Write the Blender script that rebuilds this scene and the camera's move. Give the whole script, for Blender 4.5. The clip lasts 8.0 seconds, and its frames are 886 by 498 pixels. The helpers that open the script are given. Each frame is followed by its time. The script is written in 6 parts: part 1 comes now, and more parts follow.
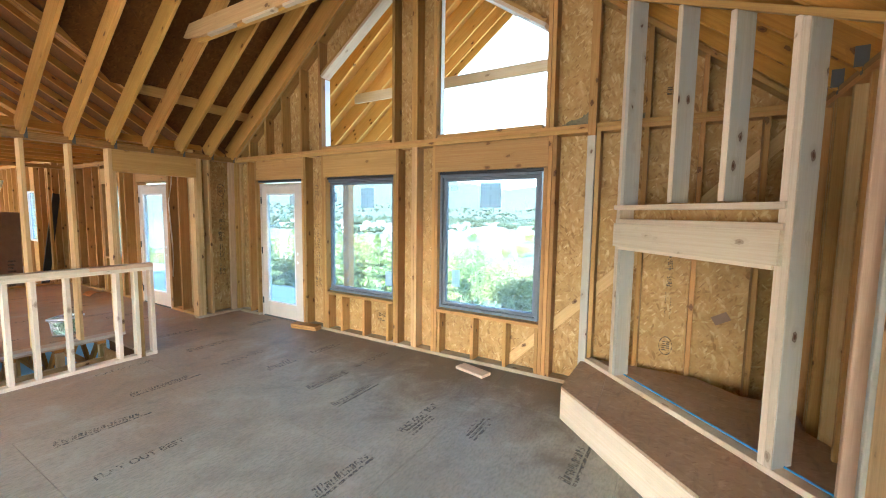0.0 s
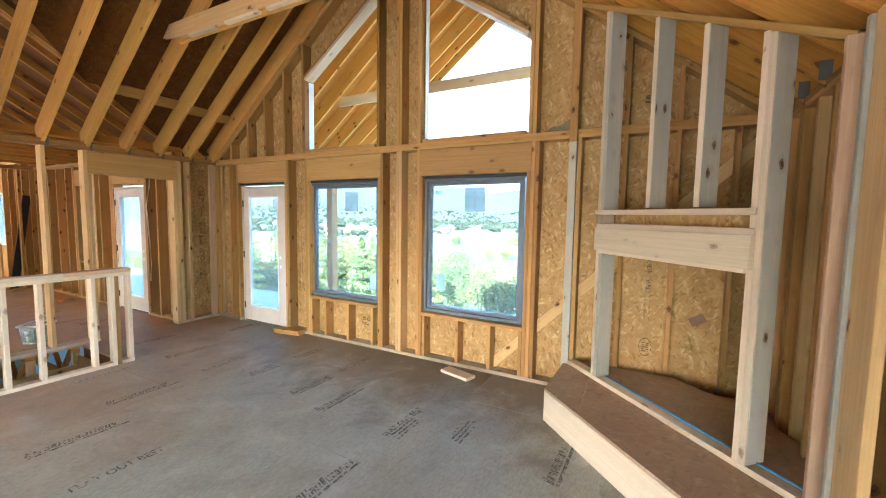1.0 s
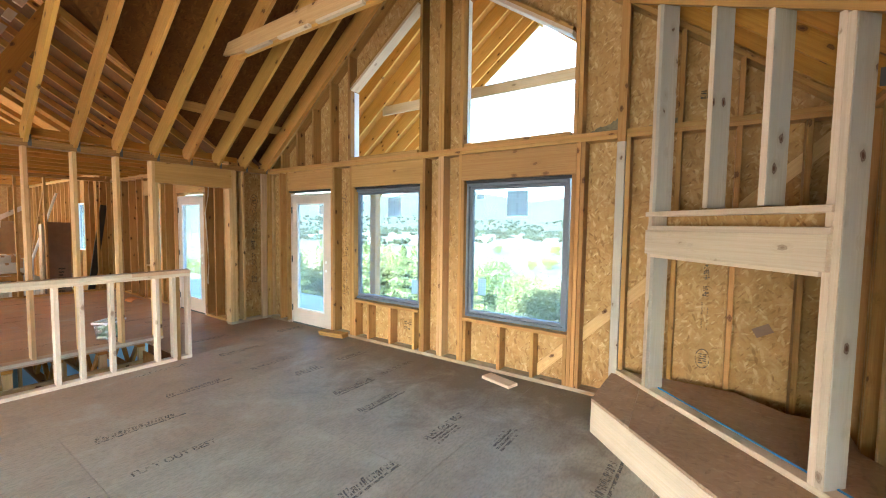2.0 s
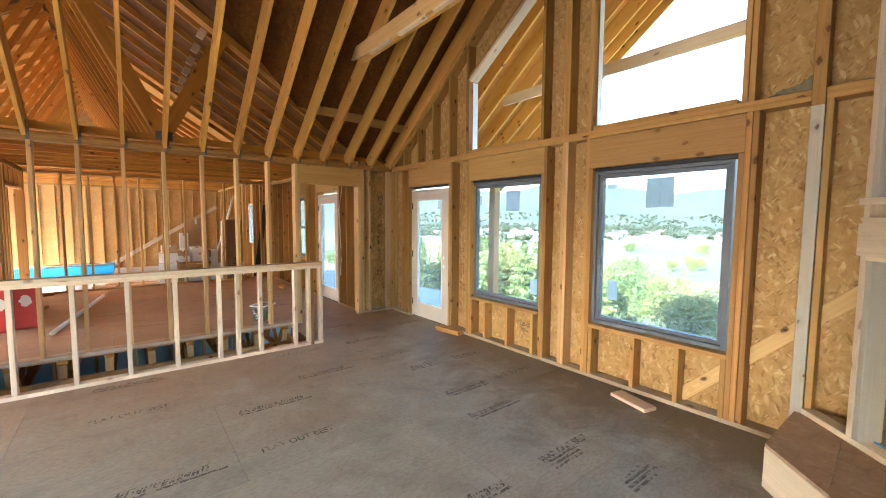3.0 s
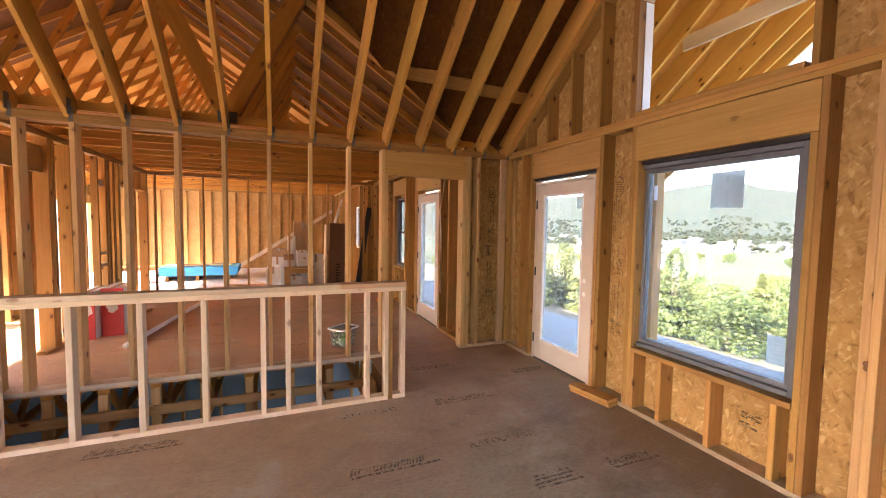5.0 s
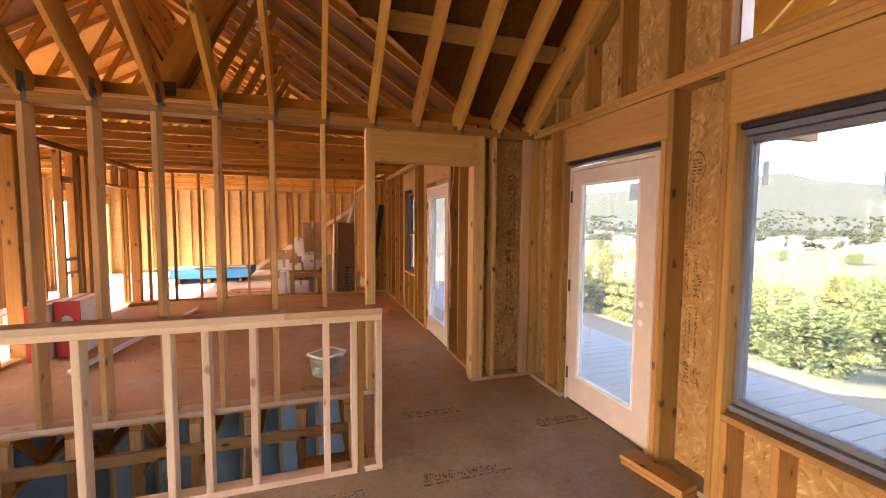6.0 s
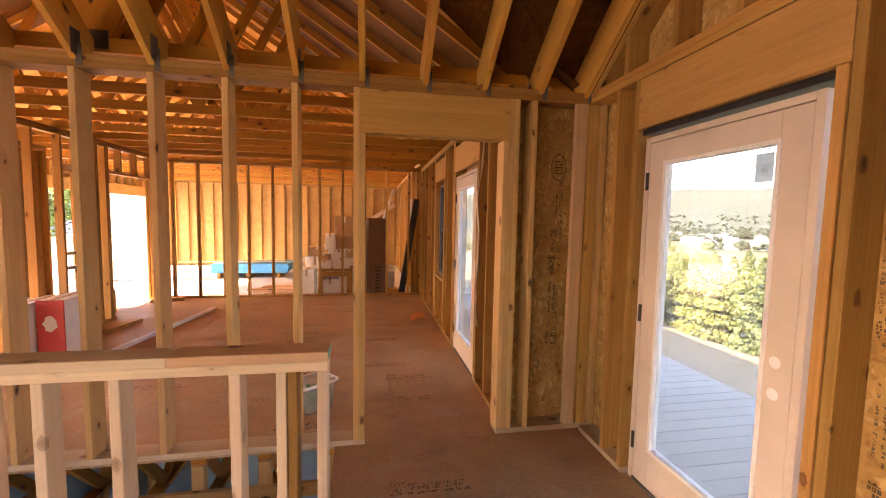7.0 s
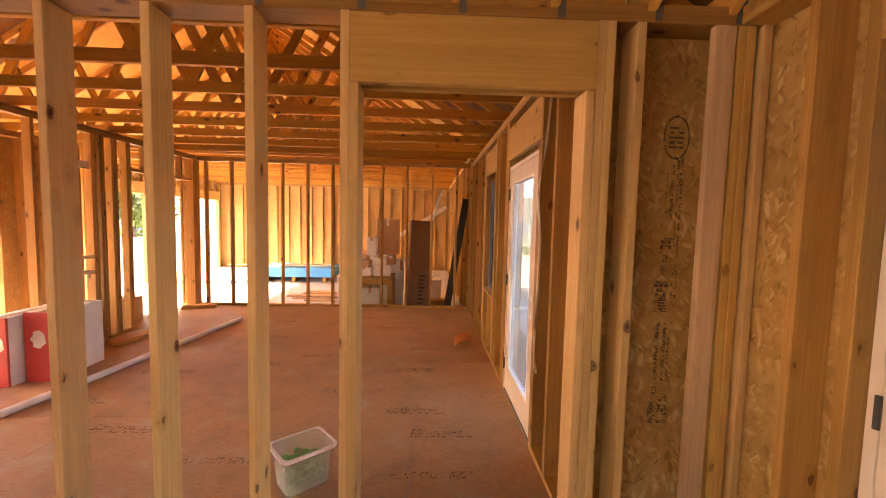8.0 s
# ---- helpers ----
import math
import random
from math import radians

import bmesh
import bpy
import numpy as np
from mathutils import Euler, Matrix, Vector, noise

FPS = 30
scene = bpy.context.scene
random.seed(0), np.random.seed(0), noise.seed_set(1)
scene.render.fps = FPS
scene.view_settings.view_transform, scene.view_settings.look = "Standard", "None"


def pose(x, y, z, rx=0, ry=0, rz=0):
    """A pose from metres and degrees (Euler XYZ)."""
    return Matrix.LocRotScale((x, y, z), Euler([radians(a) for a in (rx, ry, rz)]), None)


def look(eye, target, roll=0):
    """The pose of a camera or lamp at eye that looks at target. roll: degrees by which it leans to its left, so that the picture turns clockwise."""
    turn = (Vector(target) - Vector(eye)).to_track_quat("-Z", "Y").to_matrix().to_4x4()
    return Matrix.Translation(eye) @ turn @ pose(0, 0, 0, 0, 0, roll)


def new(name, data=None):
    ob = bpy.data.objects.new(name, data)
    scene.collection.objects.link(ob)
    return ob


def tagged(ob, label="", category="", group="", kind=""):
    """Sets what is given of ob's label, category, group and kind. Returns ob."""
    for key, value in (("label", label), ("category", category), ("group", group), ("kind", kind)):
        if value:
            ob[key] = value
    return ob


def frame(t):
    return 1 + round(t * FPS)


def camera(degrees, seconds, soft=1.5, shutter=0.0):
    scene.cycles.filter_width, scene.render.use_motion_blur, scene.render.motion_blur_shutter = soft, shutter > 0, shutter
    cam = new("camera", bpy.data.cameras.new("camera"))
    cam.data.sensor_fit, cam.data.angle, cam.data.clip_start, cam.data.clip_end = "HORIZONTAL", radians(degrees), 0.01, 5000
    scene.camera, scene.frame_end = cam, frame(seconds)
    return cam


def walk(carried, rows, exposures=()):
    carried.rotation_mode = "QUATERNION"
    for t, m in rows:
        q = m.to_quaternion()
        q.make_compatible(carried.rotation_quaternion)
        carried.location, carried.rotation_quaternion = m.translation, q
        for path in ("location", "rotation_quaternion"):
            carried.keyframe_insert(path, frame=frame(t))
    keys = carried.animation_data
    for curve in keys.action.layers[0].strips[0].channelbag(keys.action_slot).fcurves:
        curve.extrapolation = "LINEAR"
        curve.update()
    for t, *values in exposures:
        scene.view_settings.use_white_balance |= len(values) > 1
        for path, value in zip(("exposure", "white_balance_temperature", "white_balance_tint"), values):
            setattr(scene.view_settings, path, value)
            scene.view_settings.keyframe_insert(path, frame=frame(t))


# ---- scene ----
cam = camera(95.5, 8.0, 1.0)
PATH = [
    (0, (-0.38, -0.11, 1.646), (1.328, 0.914, 1.468), 0.8),
    (0.5, (-0.365, -0.108, 1.637), (1.366, 0.88, 1.467), 1.0),
    (1, (-0.402, -0.117, 1.659), (1.346, 0.84, 1.496), 0.9),
    (1.2, (-0.416, -0.107, 1.653), (1.336, 0.845, 1.502), 1.0),
    (2.3, (-0.345, -0.095, 1.599), (1.197, 1.172, 1.474), 0.4),
    (2.5, (-0.271, -0.083, 1.616), (1.182, 1.285, 1.482), 0.1),
    (3, (-0.149, 0.049, 1.59), (1.086, 1.616, 1.443), 0.4),
    (3.5, (0.008, 0.367, 1.584), (1.051, 2.066, 1.426), 0.1),
    (4, (0.239, 0.76, 1.571), (1.138, 2.541, 1.424), -0.0),
    (4.5, (0.538, 1.132, 1.586), (1.335, 2.961, 1.448), 0.5),
    (4.7, (0.608, 1.305, 1.552), (1.389, 3.142, 1.427), 0.7),
    (5.8, (1.270, 2.335, 1.581), (1.918, 4.222, 1.445), 0.6),
    (6, (1.392, 2.509, 1.581), (2.002, 4.408, 1.445), 0.4),
    (6.5, (1.691, 2.94, 1.568), (2.172, 4.877, 1.429), 0.8),
    (7, (1.954, 3.404, 1.567), (2.306, 5.366, 1.414), 1.1),
    (7.5, (2.065, 3.925, 1.572), (2.286, 5.906, 1.415), 0.9),
    (8, (2.21, 4.426, 1.56), (2.284, 6.42, 1.417), 1.3),
]
EXPOSURES = [(0.0, 4.40, 5070, 0), (2.5, 4.28, 5400, 2), (3.5, 3.97, 5800, 6), (4.5, 3.90, 6380, 19), (6.5, 3.93, 7800, 33), (8.0, 4.14, 8900, 35)]
walk(cam, [(t, look(eye, target, roll)) for t, eye, target, roll in PATH], EXPOSURES)

# ---- sky and sun ----
SUN_EL, SUN_AZ = radians(31), radians(264)   # azimuth from +y towards +x
world = bpy.data.worlds.new("sky")
scene.world = world
world.use_nodes = True
wn = world.node_tree
sky = wn.nodes.new("ShaderNodeTexSky")
sky.sky_type = "NISHITA"
sky.sun_disc = False
sky.sun_elevation, sky.sun_rotation = SUN_EL, SUN_AZ
sky.air_density, sky.dust_density = 1.0, 1.5
wn.nodes["Background"].inputs["Strength"].default_value = 0.15
wn.links.new(sky.outputs[0], wn.nodes["Background"].inputs["Color"])
sun_data = bpy.data.lights.new("sun", "SUN")
sun_data.energy, sun_data.angle, sun_data.color = 5.0, radians(0.5), (1.0, 0.94, 0.85)
sun = new("sun", sun_data)
SUN_FROM = Vector((math.sin(SUN_AZ) * math.cos(SUN_EL), math.cos(SUN_AZ) * math.cos(SUN_EL), math.sin(SUN_EL)))
sun.matrix_world = look(SUN_FROM * 50, (0, 0, 0))

# ---- materials ----
def nodes_of(name):
    m = bpy.data.materials.new(name)
    m.use_nodes = True
    nt = m.node_tree
    return m, nt, nt.nodes["Principled BSDF"]


def node(nt, kind, inputs=None, **props):
    n = nt.nodes.new("ShaderNode" + kind)
    for k, v in props.items():
        if k == "operation":
            n.operation = v
        elif k == "data_type":
            n.data_type = v
        elif k == "blend_type":
            n.blend_type = v
        elif k == "feature":
            n.feature = v
    for k, v in (inputs or {}).items():
        if hasattr(v, "links"):
            nt.links.new(v, n.inputs[k])
        else:
            n.inputs[k].default_value = v
    return n


def ramp(nt, fac, stops):
    r = nt.nodes.new("ShaderNodeValToRGB")
    el = r.color_ramp.elements
    while len(el) < len(stops):
        el.new(0.5)
    for e, (p, c) in zip(el, stops):
        e.position = p
        e.color = (*c, 1) if len(c) == 3 else c
    nt.links.new(fac, r.inputs[0])
    return r.outputs[0]


def mix(nt, fac, a, b, blend="MIX"):
    n = node(nt, "Mix", data_type="RGBA", blend_type=blend)
    for sock, v in ((n.inputs[0], fac), (n.inputs[6], a), (n.inputs[7], b)):
        if hasattr(v, "links"):
            nt.links.new(v, sock)
        else:
            sock.default_value = v if isinstance(v, (int, float)) else (*v, 1)
    return n.outputs[2]


def coords(nt, scale, rot=(0, 0, 0), shift=True):
    """Object coordinates, moved by a random step for each object."""
    tc = node(nt, "TexCoord")
    vec = tc.outputs["Object"]
    if shift:
        info = node(nt, "ObjectInfo")
        step = node(nt, "VectorMath", {0: info.outputs["Random"], 1: (37.0, 19.0, 53.0)}, operation="MULTIPLY")
        vec = node(nt, "VectorMath", {0: vec, 1: step.outputs[0]}, operation="ADD").outputs[0]
    if any(rot):
        vec = node(nt, "Mapping", {"Vector": vec, "Rotation": rot}).outputs[0]
    return node(nt, "Mapping", {"Vector": vec, "Scale": scale}).outputs[0]


def bump(nt, bsdf, height, strength=0.3, distance=0.002):
    b = node(nt, "Bump", {"Height": height, "Strength": strength, "Distance": distance})
    nt.links.new(b.outputs[0], bsdf.inputs["Normal"])


def wood(name, light, dark, knot=(0.095, 0.036, 0.014), spread=0.35, rough=0.62, grey=0.0, knots=1.0):
    """Sawn softwood with the grain along local x: growth rings, grain that bends round knots, handling dirt."""
    m, nt, bs = nodes_of(name)
    vor = node(nt, "TexVoronoi", {"Vector": coords(nt, (4.6, 8.5, 8.5)), "Scale": 1.0, "Randomness": 1.0})
    some = ramp(nt, node(nt, "SeparateColor", {0: vor.outputs["Color"]}).outputs[0], [(0.40, (0, 0, 0)), (0.43, (knots,) * 3)])
    ragged = node(nt, "TexNoise", {"Vector": coords(nt, (30, 60, 60)), "Scale": 1.0, "Detail": 2.0}).outputs[0]
    reach = node(nt, "Math", {0: ragged, 1: 0.16}, operation="MULTIPLY")
    dist = node(nt, "Math", {0: vor.outputs["Distance"], 1: reach.outputs[0]}, operation="ADD").outputs[0]
    halo = mix(nt, 1.0, ramp(nt, dist, [(0.15, (1, 1, 1)), (0.40, (0, 0, 0))]), some, "MULTIPLY")
    core = mix(nt, 1.0, ramp(nt, dist, [(0.13, (1, 1, 1)), (0.17, (0.6, 0.6, 0.6)), (0.20, (0.85, 0.85, 0.85)), (0.235, (0, 0, 0))]), some, "MULTIPLY")
    bend = node(nt, "VectorMath", {0: halo, 1: (0.0, 2.6, 2.6)}, operation="MULTIPLY").outputs[0]
    rings = node(nt, "VectorMath", {0: coords(nt, (1.1, 60, 60)), 1: bend}, operation="ADD").outputs[0]
    grain = node(nt, "TexNoise", {"Vector": rings, "Scale": 1.0, "Detail": 4.0, "Roughness": 0.6, "Distortion": 0.5}).outputs[0]
    fine = node(nt, "TexNoise", {"Vector": coords(nt, (7, 260, 260)), "Scale": 1.0, "Detail": 2.0}).outputs[0]
    broad = node(nt, "TexNoise", {"Vector": coords(nt, (0.8, 6, 6)), "Scale": 1.0, "Detail": 3.0}).outputs[0]
    dirt = node(nt, "TexNoise", {"Vector": coords(nt, (4.5, 15, 15)), "Scale": 1.0, "Detail": 6.0, "Roughness": 0.72}).outputs[0]
    col = mix(nt, ramp(nt, grain, [(0.36, (0, 0, 0)), (0.64, (0.55, 0.55, 0.55))]), light, dark)
    col = mix(nt, ramp(nt, fine, [(0.4, (0, 0, 0)), (0.75, (0.35, 0.35, 0.35))]), col, dark)
    stain = tuple(0.62 * c + 0.015 for c in dark)
    col = mix(nt, ramp(nt, broad, [(0.48, (0, 0, 0)), (0.8, (0.4, 0.4, 0.4))]), col, stain)
    if grey:
        wash = node(nt, "TexNoise", {"Vector": coords(nt, (1.6, 7, 7)), "Scale": 1.0, "Detail": 4.0}).outputs[0]
        col = mix(nt, ramp(nt, wash, [(0.38, (0, 0, 0)), (0.62, (grey, grey, grey))]), col, (0.44, 0.405, 0.34))
    col = mix(nt, ramp(nt, dirt, [(0.60, (0, 0, 0)), (0.76, (0.42, 0.42, 0.42))]), col, tuple(0.5 * c + 0.008 for c in dark))
    col = mix(nt, mix(nt, 1.0, halo, (0.6, 0.6, 0.6), "MULTIPLY"), col, tuple(0.8 * c for c in dark))
    col = mix(nt, core, col, knot)
    info = node(nt, "ObjectInfo")
    val = node(nt, "MapRange", {"Value": info.outputs["Random"], 3: 1 - spread, 4: 1 + spread * 0.45})
    other = node(nt, "Math", {0: node(nt, "Math", {0: info.outputs["Random"], 1: 7.31}, operation="MULTIPLY").outputs[0]}, operation="FRACT")
    hue = node(nt, "MapRange", {"Value": other.outputs[0], 1: 0.0, 2: 1.0, 3: 0.494, 4: 0.506})
    hsv = node(nt, "HueSaturation", {"Hue": hue.outputs[0], "Value": val.outputs[0], "Color": col})
    nt.links.new(hsv.outputs[0], bs.inputs["Base Color"])
    bs.inputs["Roughness"].default_value = rough
    bs.inputs["Specular IOR Level"].default_value = 0.22
    bump(nt, bs, fine, 0.15, 0.0006)
    return m


def strand_board(name, base, pale, dark, contrast=1.0, dirt=0.0, rough=0.6):
    """Oriented strand board: flakes of many directions in the plane of the sheet."""
    m, nt, bs = nodes_of(name)
    soft = node(nt, "TexNoise", {"Vector": coords(nt, (9, 9, 9)), "Scale": 1.0, "Detail": 5.0, "Roughness": 0.65}).outputs[0]
    col = ramp(nt, soft, [(0.3, tuple(0.55 * p + 0.45 * q for p, q in zip(base, dark))), (0.5, base), (0.72, tuple(0.65 * p + 0.35 * q for p, q in zip(base, pale)))])
    hgt = soft
    warp = node(nt, "TexNoise", {"Vector": coords(nt, (5, 5, 5)), "Scale": 1.0, "Detail": 2.0})
    push = node(nt, "VectorMath", {0: warp.outputs["Color"], 1: (0.3, 0.5, 0)}, operation="MULTIPLY").outputs[0]
    for rot, scale, seed in ((0.25, (15, 48, 2), 0.0), (-0.75, (17, 60, 2), 1.7), (1.35, (18, 52, 2), 3.1), (0.85, (27, 88, 2), 4.3), (-1.3, (14, 40, 2), 6.1)):
        vec = node(nt, "VectorMath", {0: coords(nt, scale, (0, 0, rot)), 1: push}, operation="ADD").outputs[0]
        v = node(nt, "TexVoronoi", {"Vector": node(nt, "VectorMath", {0: vec, 1: (seed * 9, seed * 4, 0)}, operation="ADD").outputs[0], "Scale": 1.0})
        sep = node(nt, "SeparateColor", {0: v.outputs["Color"]})
        chip = ramp(nt, sep.outputs[0], [(0.0, dark), (0.3, base), (0.7, base), (1.0, pale)])
        amt = 0.75 * contrast
        pick = ramp(nt, sep.outputs[1], [(0.66, (0, 0, 0)), (0.70, (amt * 0.6,) * 3), (0.94, (amt,) * 3)])
        edge = ramp(nt, v.outputs["Distance"], [(0.42, (1, 1, 1)), (0.62, (0.25, 0.25, 0.25))])
        col = mix(nt, mix(nt, 1.0, pick, edge, "MULTIPLY"), col, chip)
        hgt = mix(nt, pick, hgt, sep.outputs[0])
    if dirt:
        n1 = node(nt, "TexNoise", {"Vector": coords(nt, (1.3, 1.3, 1.3)), "Scale": 1.0, "Detail": 6.0, "Roughness": 0.65}).outputs[0]
        n2 = node(nt, "TexNoise", {"Vector": coords(nt, (2.6, 13, 13)), "Scale": 1.0, "Detail": 5.0, "Roughness": 0.7}).outputs[0]
        col = mix(nt, ramp(nt, n1, [(0.42, (0, 0, 0)), (0.7, (dirt, dirt, dirt))]), col, tuple(0.62 * c for c in dark))
        col = mix(nt, ramp(nt, n2, [(0.55, (0, 0, 0)), (0.68, (dirt * 0.85,) * 3)]), col, (0.095, 0.082, 0.072))
    else:
        n1 = node(nt, "TexNoise", {"Vector": coords(nt, (2, 2, 2)), "Scale": 1.0, "Detail": 4.0}).outputs[0]
        col = mix(nt, ramp(nt, n1, [(0.45, (0, 0, 0)), (0.8, (0.45, 0.45, 0.45))]), col, dark)
    nt.links.new(col, bs.inputs["Base Color"])
    bs.inputs["Roughness"].default_value = rough
    bs.inputs["Specular IOR Level"].default_value = 0.15
    bump(nt, bs, hgt, 0.1, 0.001)
    return m


def plain(name, color, rough=0.5, metal=0.0, vary=0.12, scale=9.0, relief=0.0):
    """A nearly even surface with faint blotches."""
    m, nt, bs = nodes_of(name)
    n = node(nt, "TexNoise", {"Vector": coords(nt, (scale, scale, scale)), "Scale": 1.0, "Detail": 6.0, "Roughness": 0.6}).outputs[0]
    lo, hi = tuple(c * (1 - vary) for c in color), tuple(min(1, c * (1 + vary)) for c in color)
    nt.links.new(ramp(nt, n, [(0.3, lo), (0.7, hi)]), bs.inputs["Base Color"])
    bs.inputs["Roughness"].default_value, bs.inputs["Metallic"].default_value = rough, metal
    if relief:
        bump(nt, bs, n, relief, 0.003)
    return m


def worn_ink(name, color, wear):
    """Printer's ink on rough board, rubbed away in patches."""
    m = plain(name, color, 0.6, vary=0.4, scale=50)
    nt = m.node_tree
    n = node(nt, "TexNoise", {"Vector": coords(nt, (38, 38, 38)), "Scale": 1.0, "Detail": 5.0, "Roughness": 0.75}).outputs[0]
    gone = ramp(nt, n, [(wear, (1, 1, 1)), (wear + 0.14, (0, 0, 0))])
    mx = node(nt, "MixShader", {0: gone, 1: nt.nodes["Principled BSDF"].outputs[0], 2: node(nt, "BsdfTransparent").outputs[0]})
    nt.links.new(mx.outputs[0], nt.nodes["Material Output"].inputs["Surface"])
    return m


def subfloor(name):
    """Weathered floor panels with scuffs and stains. Light is painted into the colour: grey in the great room, browner
    towards the kitchen, and a band by the east wall that is part stain, part shade.
    """
    m, nt, bs = nodes_of(name)
    at = node(nt, "NewGeometry").outputs["Position"]
    def cloud(scale, detail=5.0, rough=0.6, shift=(0, 0, 0), warp=0.0):
        v = node(nt, "Mapping", {"Vector": at, "Scale": scale, "Location": shift}).outputs[0]
        return node(nt, "TexNoise", {"Vector": v, "Scale": 1.0, "Detail": detail, "Roughness": rough, "Distortion": warp}).outputs[0]
    flakes = cloud((26, 60, 40), 3.0, 0.6)
    grit = cloud((150, 150, 150), 2.0)
    patches = cloud((0.55, 0.75, 1), 6.0, 0.62, (3, 1, 0), 0.6)
    drift = cloud((2.2, 2.8, 1), 6.0, 0.7, (7, 5, 0), 0.4)
    smears = cloud((2.4, 9.0, 1), 5.0, 0.65, (2, 9, 0), 0.8)
    # Grey to brown northwards: cool window light and warm bounce put into the colour.
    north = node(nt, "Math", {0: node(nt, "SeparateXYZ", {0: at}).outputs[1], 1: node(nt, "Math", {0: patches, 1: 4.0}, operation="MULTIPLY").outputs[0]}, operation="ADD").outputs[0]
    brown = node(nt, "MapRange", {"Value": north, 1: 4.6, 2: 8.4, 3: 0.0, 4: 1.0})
    cool_grey = ramp(nt, flakes, [(0.3, (0.275, 0.245, 0.184)), (0.5, (0.340, 0.304, 0.230)), (0.72, (0.385, 0.345, 0.262))])
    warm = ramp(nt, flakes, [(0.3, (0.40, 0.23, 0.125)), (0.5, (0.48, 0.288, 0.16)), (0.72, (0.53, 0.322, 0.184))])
    col = mix(nt, brown.outputs[0], cool_grey, warm)
    col = mix(nt, ramp(nt, patches, [(0.46, (0, 0, 0)), (0.66, (0.28, 0.28, 0.28))]), col, (0.20, 0.145, 0.092))
    col = mix(nt, ramp(nt, drift, [(0.51, (0, 0, 0)), (0.70, (0.38, 0.38, 0.38))]), col, (0.13, 0.105, 0.078))
    col = mix(nt, ramp(nt, smears, [(0.61, (0, 0, 0)), (0.72, (0.28, 0.28, 0.28))]), col, (0.10, 0.085, 0.07))
    col = mix(nt, ramp(nt, drift, [(0.30, (0.6, 0.6, 0.6)), (0.46, (0, 0, 0))]), col, (0.46, 0.415, 0.325))
    col = mix(nt, ramp(nt, grit, [(0.62, (0, 0, 0)), (0.72, (0.35, 0.35, 0.35))]), col, (0.09, 0.07, 0.05))
    # Browner, darker band along the east wall: part stain, part shade painted in.
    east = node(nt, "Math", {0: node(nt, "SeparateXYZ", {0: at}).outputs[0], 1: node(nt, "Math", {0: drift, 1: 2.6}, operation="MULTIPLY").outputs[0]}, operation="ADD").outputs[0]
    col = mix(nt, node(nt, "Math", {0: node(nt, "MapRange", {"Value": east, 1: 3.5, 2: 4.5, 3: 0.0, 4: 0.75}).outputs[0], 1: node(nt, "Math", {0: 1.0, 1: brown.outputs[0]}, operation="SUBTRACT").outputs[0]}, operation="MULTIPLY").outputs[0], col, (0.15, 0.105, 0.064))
    info = node(nt, "ObjectInfo")
    val = node(nt, "MapRange", {"Value": info.outputs["Random"], 3: 0.93, 4: 1.06})
    hsv = node(nt, "HueSaturation", {"Value": val.outputs[0], "Color": col})
    nt.links.new(hsv.outputs[0], bs.inputs["Base Color"])
    gloss = ramp(nt, drift, [(0.3, (0.62, 0.62, 0.62)), (0.7, (0.45, 0.45, 0.45))])
    nt.links.new(gloss, bs.inputs["Roughness"])
    bs.inputs["Specular IOR Level"].default_value = 0.25
    bump(nt, bs, mix(nt, 0.4, flakes, drift), 0.12, 0.002)
    return m


STUD = wood("framing_lumber", (0.49, 0.268, 0.083), (0.34, 0.162, 0.041))
PALESTUD = wood("pale_framing_lumber", (0.68, 0.437, 0.195), (0.52, 0.297, 0.11), spread=0.2)
RAFTER = wood("rafter_lumber", (0.64, 0.35, 0.085), (0.47, 0.215, 0.038), spread=0.18)
# Rafter lumber brightened for the porch: the light there put into the colour.
LITWOOD = wood("lit_porch_lumber", (0.76, 0.44, 0.12), (0.62, 0.32, 0.06), spread=0.12)
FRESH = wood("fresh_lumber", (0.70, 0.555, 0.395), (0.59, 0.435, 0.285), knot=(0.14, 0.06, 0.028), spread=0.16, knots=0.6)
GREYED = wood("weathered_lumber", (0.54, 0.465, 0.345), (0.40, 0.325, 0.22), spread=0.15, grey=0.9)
SILL = wood("dirty_plate_lumber", (0.42, 0.29, 0.17), (0.28, 0.18, 0.10), spread=0.15, grey=0.55)
PINK = wood("reddish_lumber", (0.60, 0.40, 0.24), (0.46, 0.275, 0.15), spread=0.1)
HEADER = wood("header_plank", (0.52, 0.305, 0.10), (0.385, 0.195, 0.052), spread=0.15, knots=0.7)
TRUSS = wood("truss_lumber", (0.50, 0.225, 0.036), (0.34, 0.135, 0.018), spread=0.25)
# Top chords lighter than the webs: bounce from below put into the colour.
CHORD = wood("truss_chord_lumber", (0.54, 0.27, 0.06), (0.38, 0.165, 0.03), spread=0.2)
DECKWOOD = wood("deck_boards", (0.34, 0.35, 0.345), (0.29, 0.295, 0.29), spread=0.08, knots=0.2)
OSB = strand_board("wall_strand_board", (0.43, 0.25, 0.085), (0.68, 0.49, 0.235), (0.20, 0.098, 0.03))
# Darkened copies of the strand board: shade under the roof put into the colour.
SHADEOSB = strand_board("shaded_roof_board", (0.125, 0.05, 0.010), (0.21, 0.095, 0.022), (0.055, 0.021, 0.005), 1.0)
DIMOSB = strand_board("dimmed_roof_board", (0.15, 0.065, 0.015), (0.22, 0.10, 0.028), (0.09, 0.037, 0.009), 0.8)
GARAGEOSB = strand_board("garage_strand_board", (0.44, 0.245, 0.085), (0.60, 0.39, 0.17), (0.28, 0.135, 0.04), 0.8)
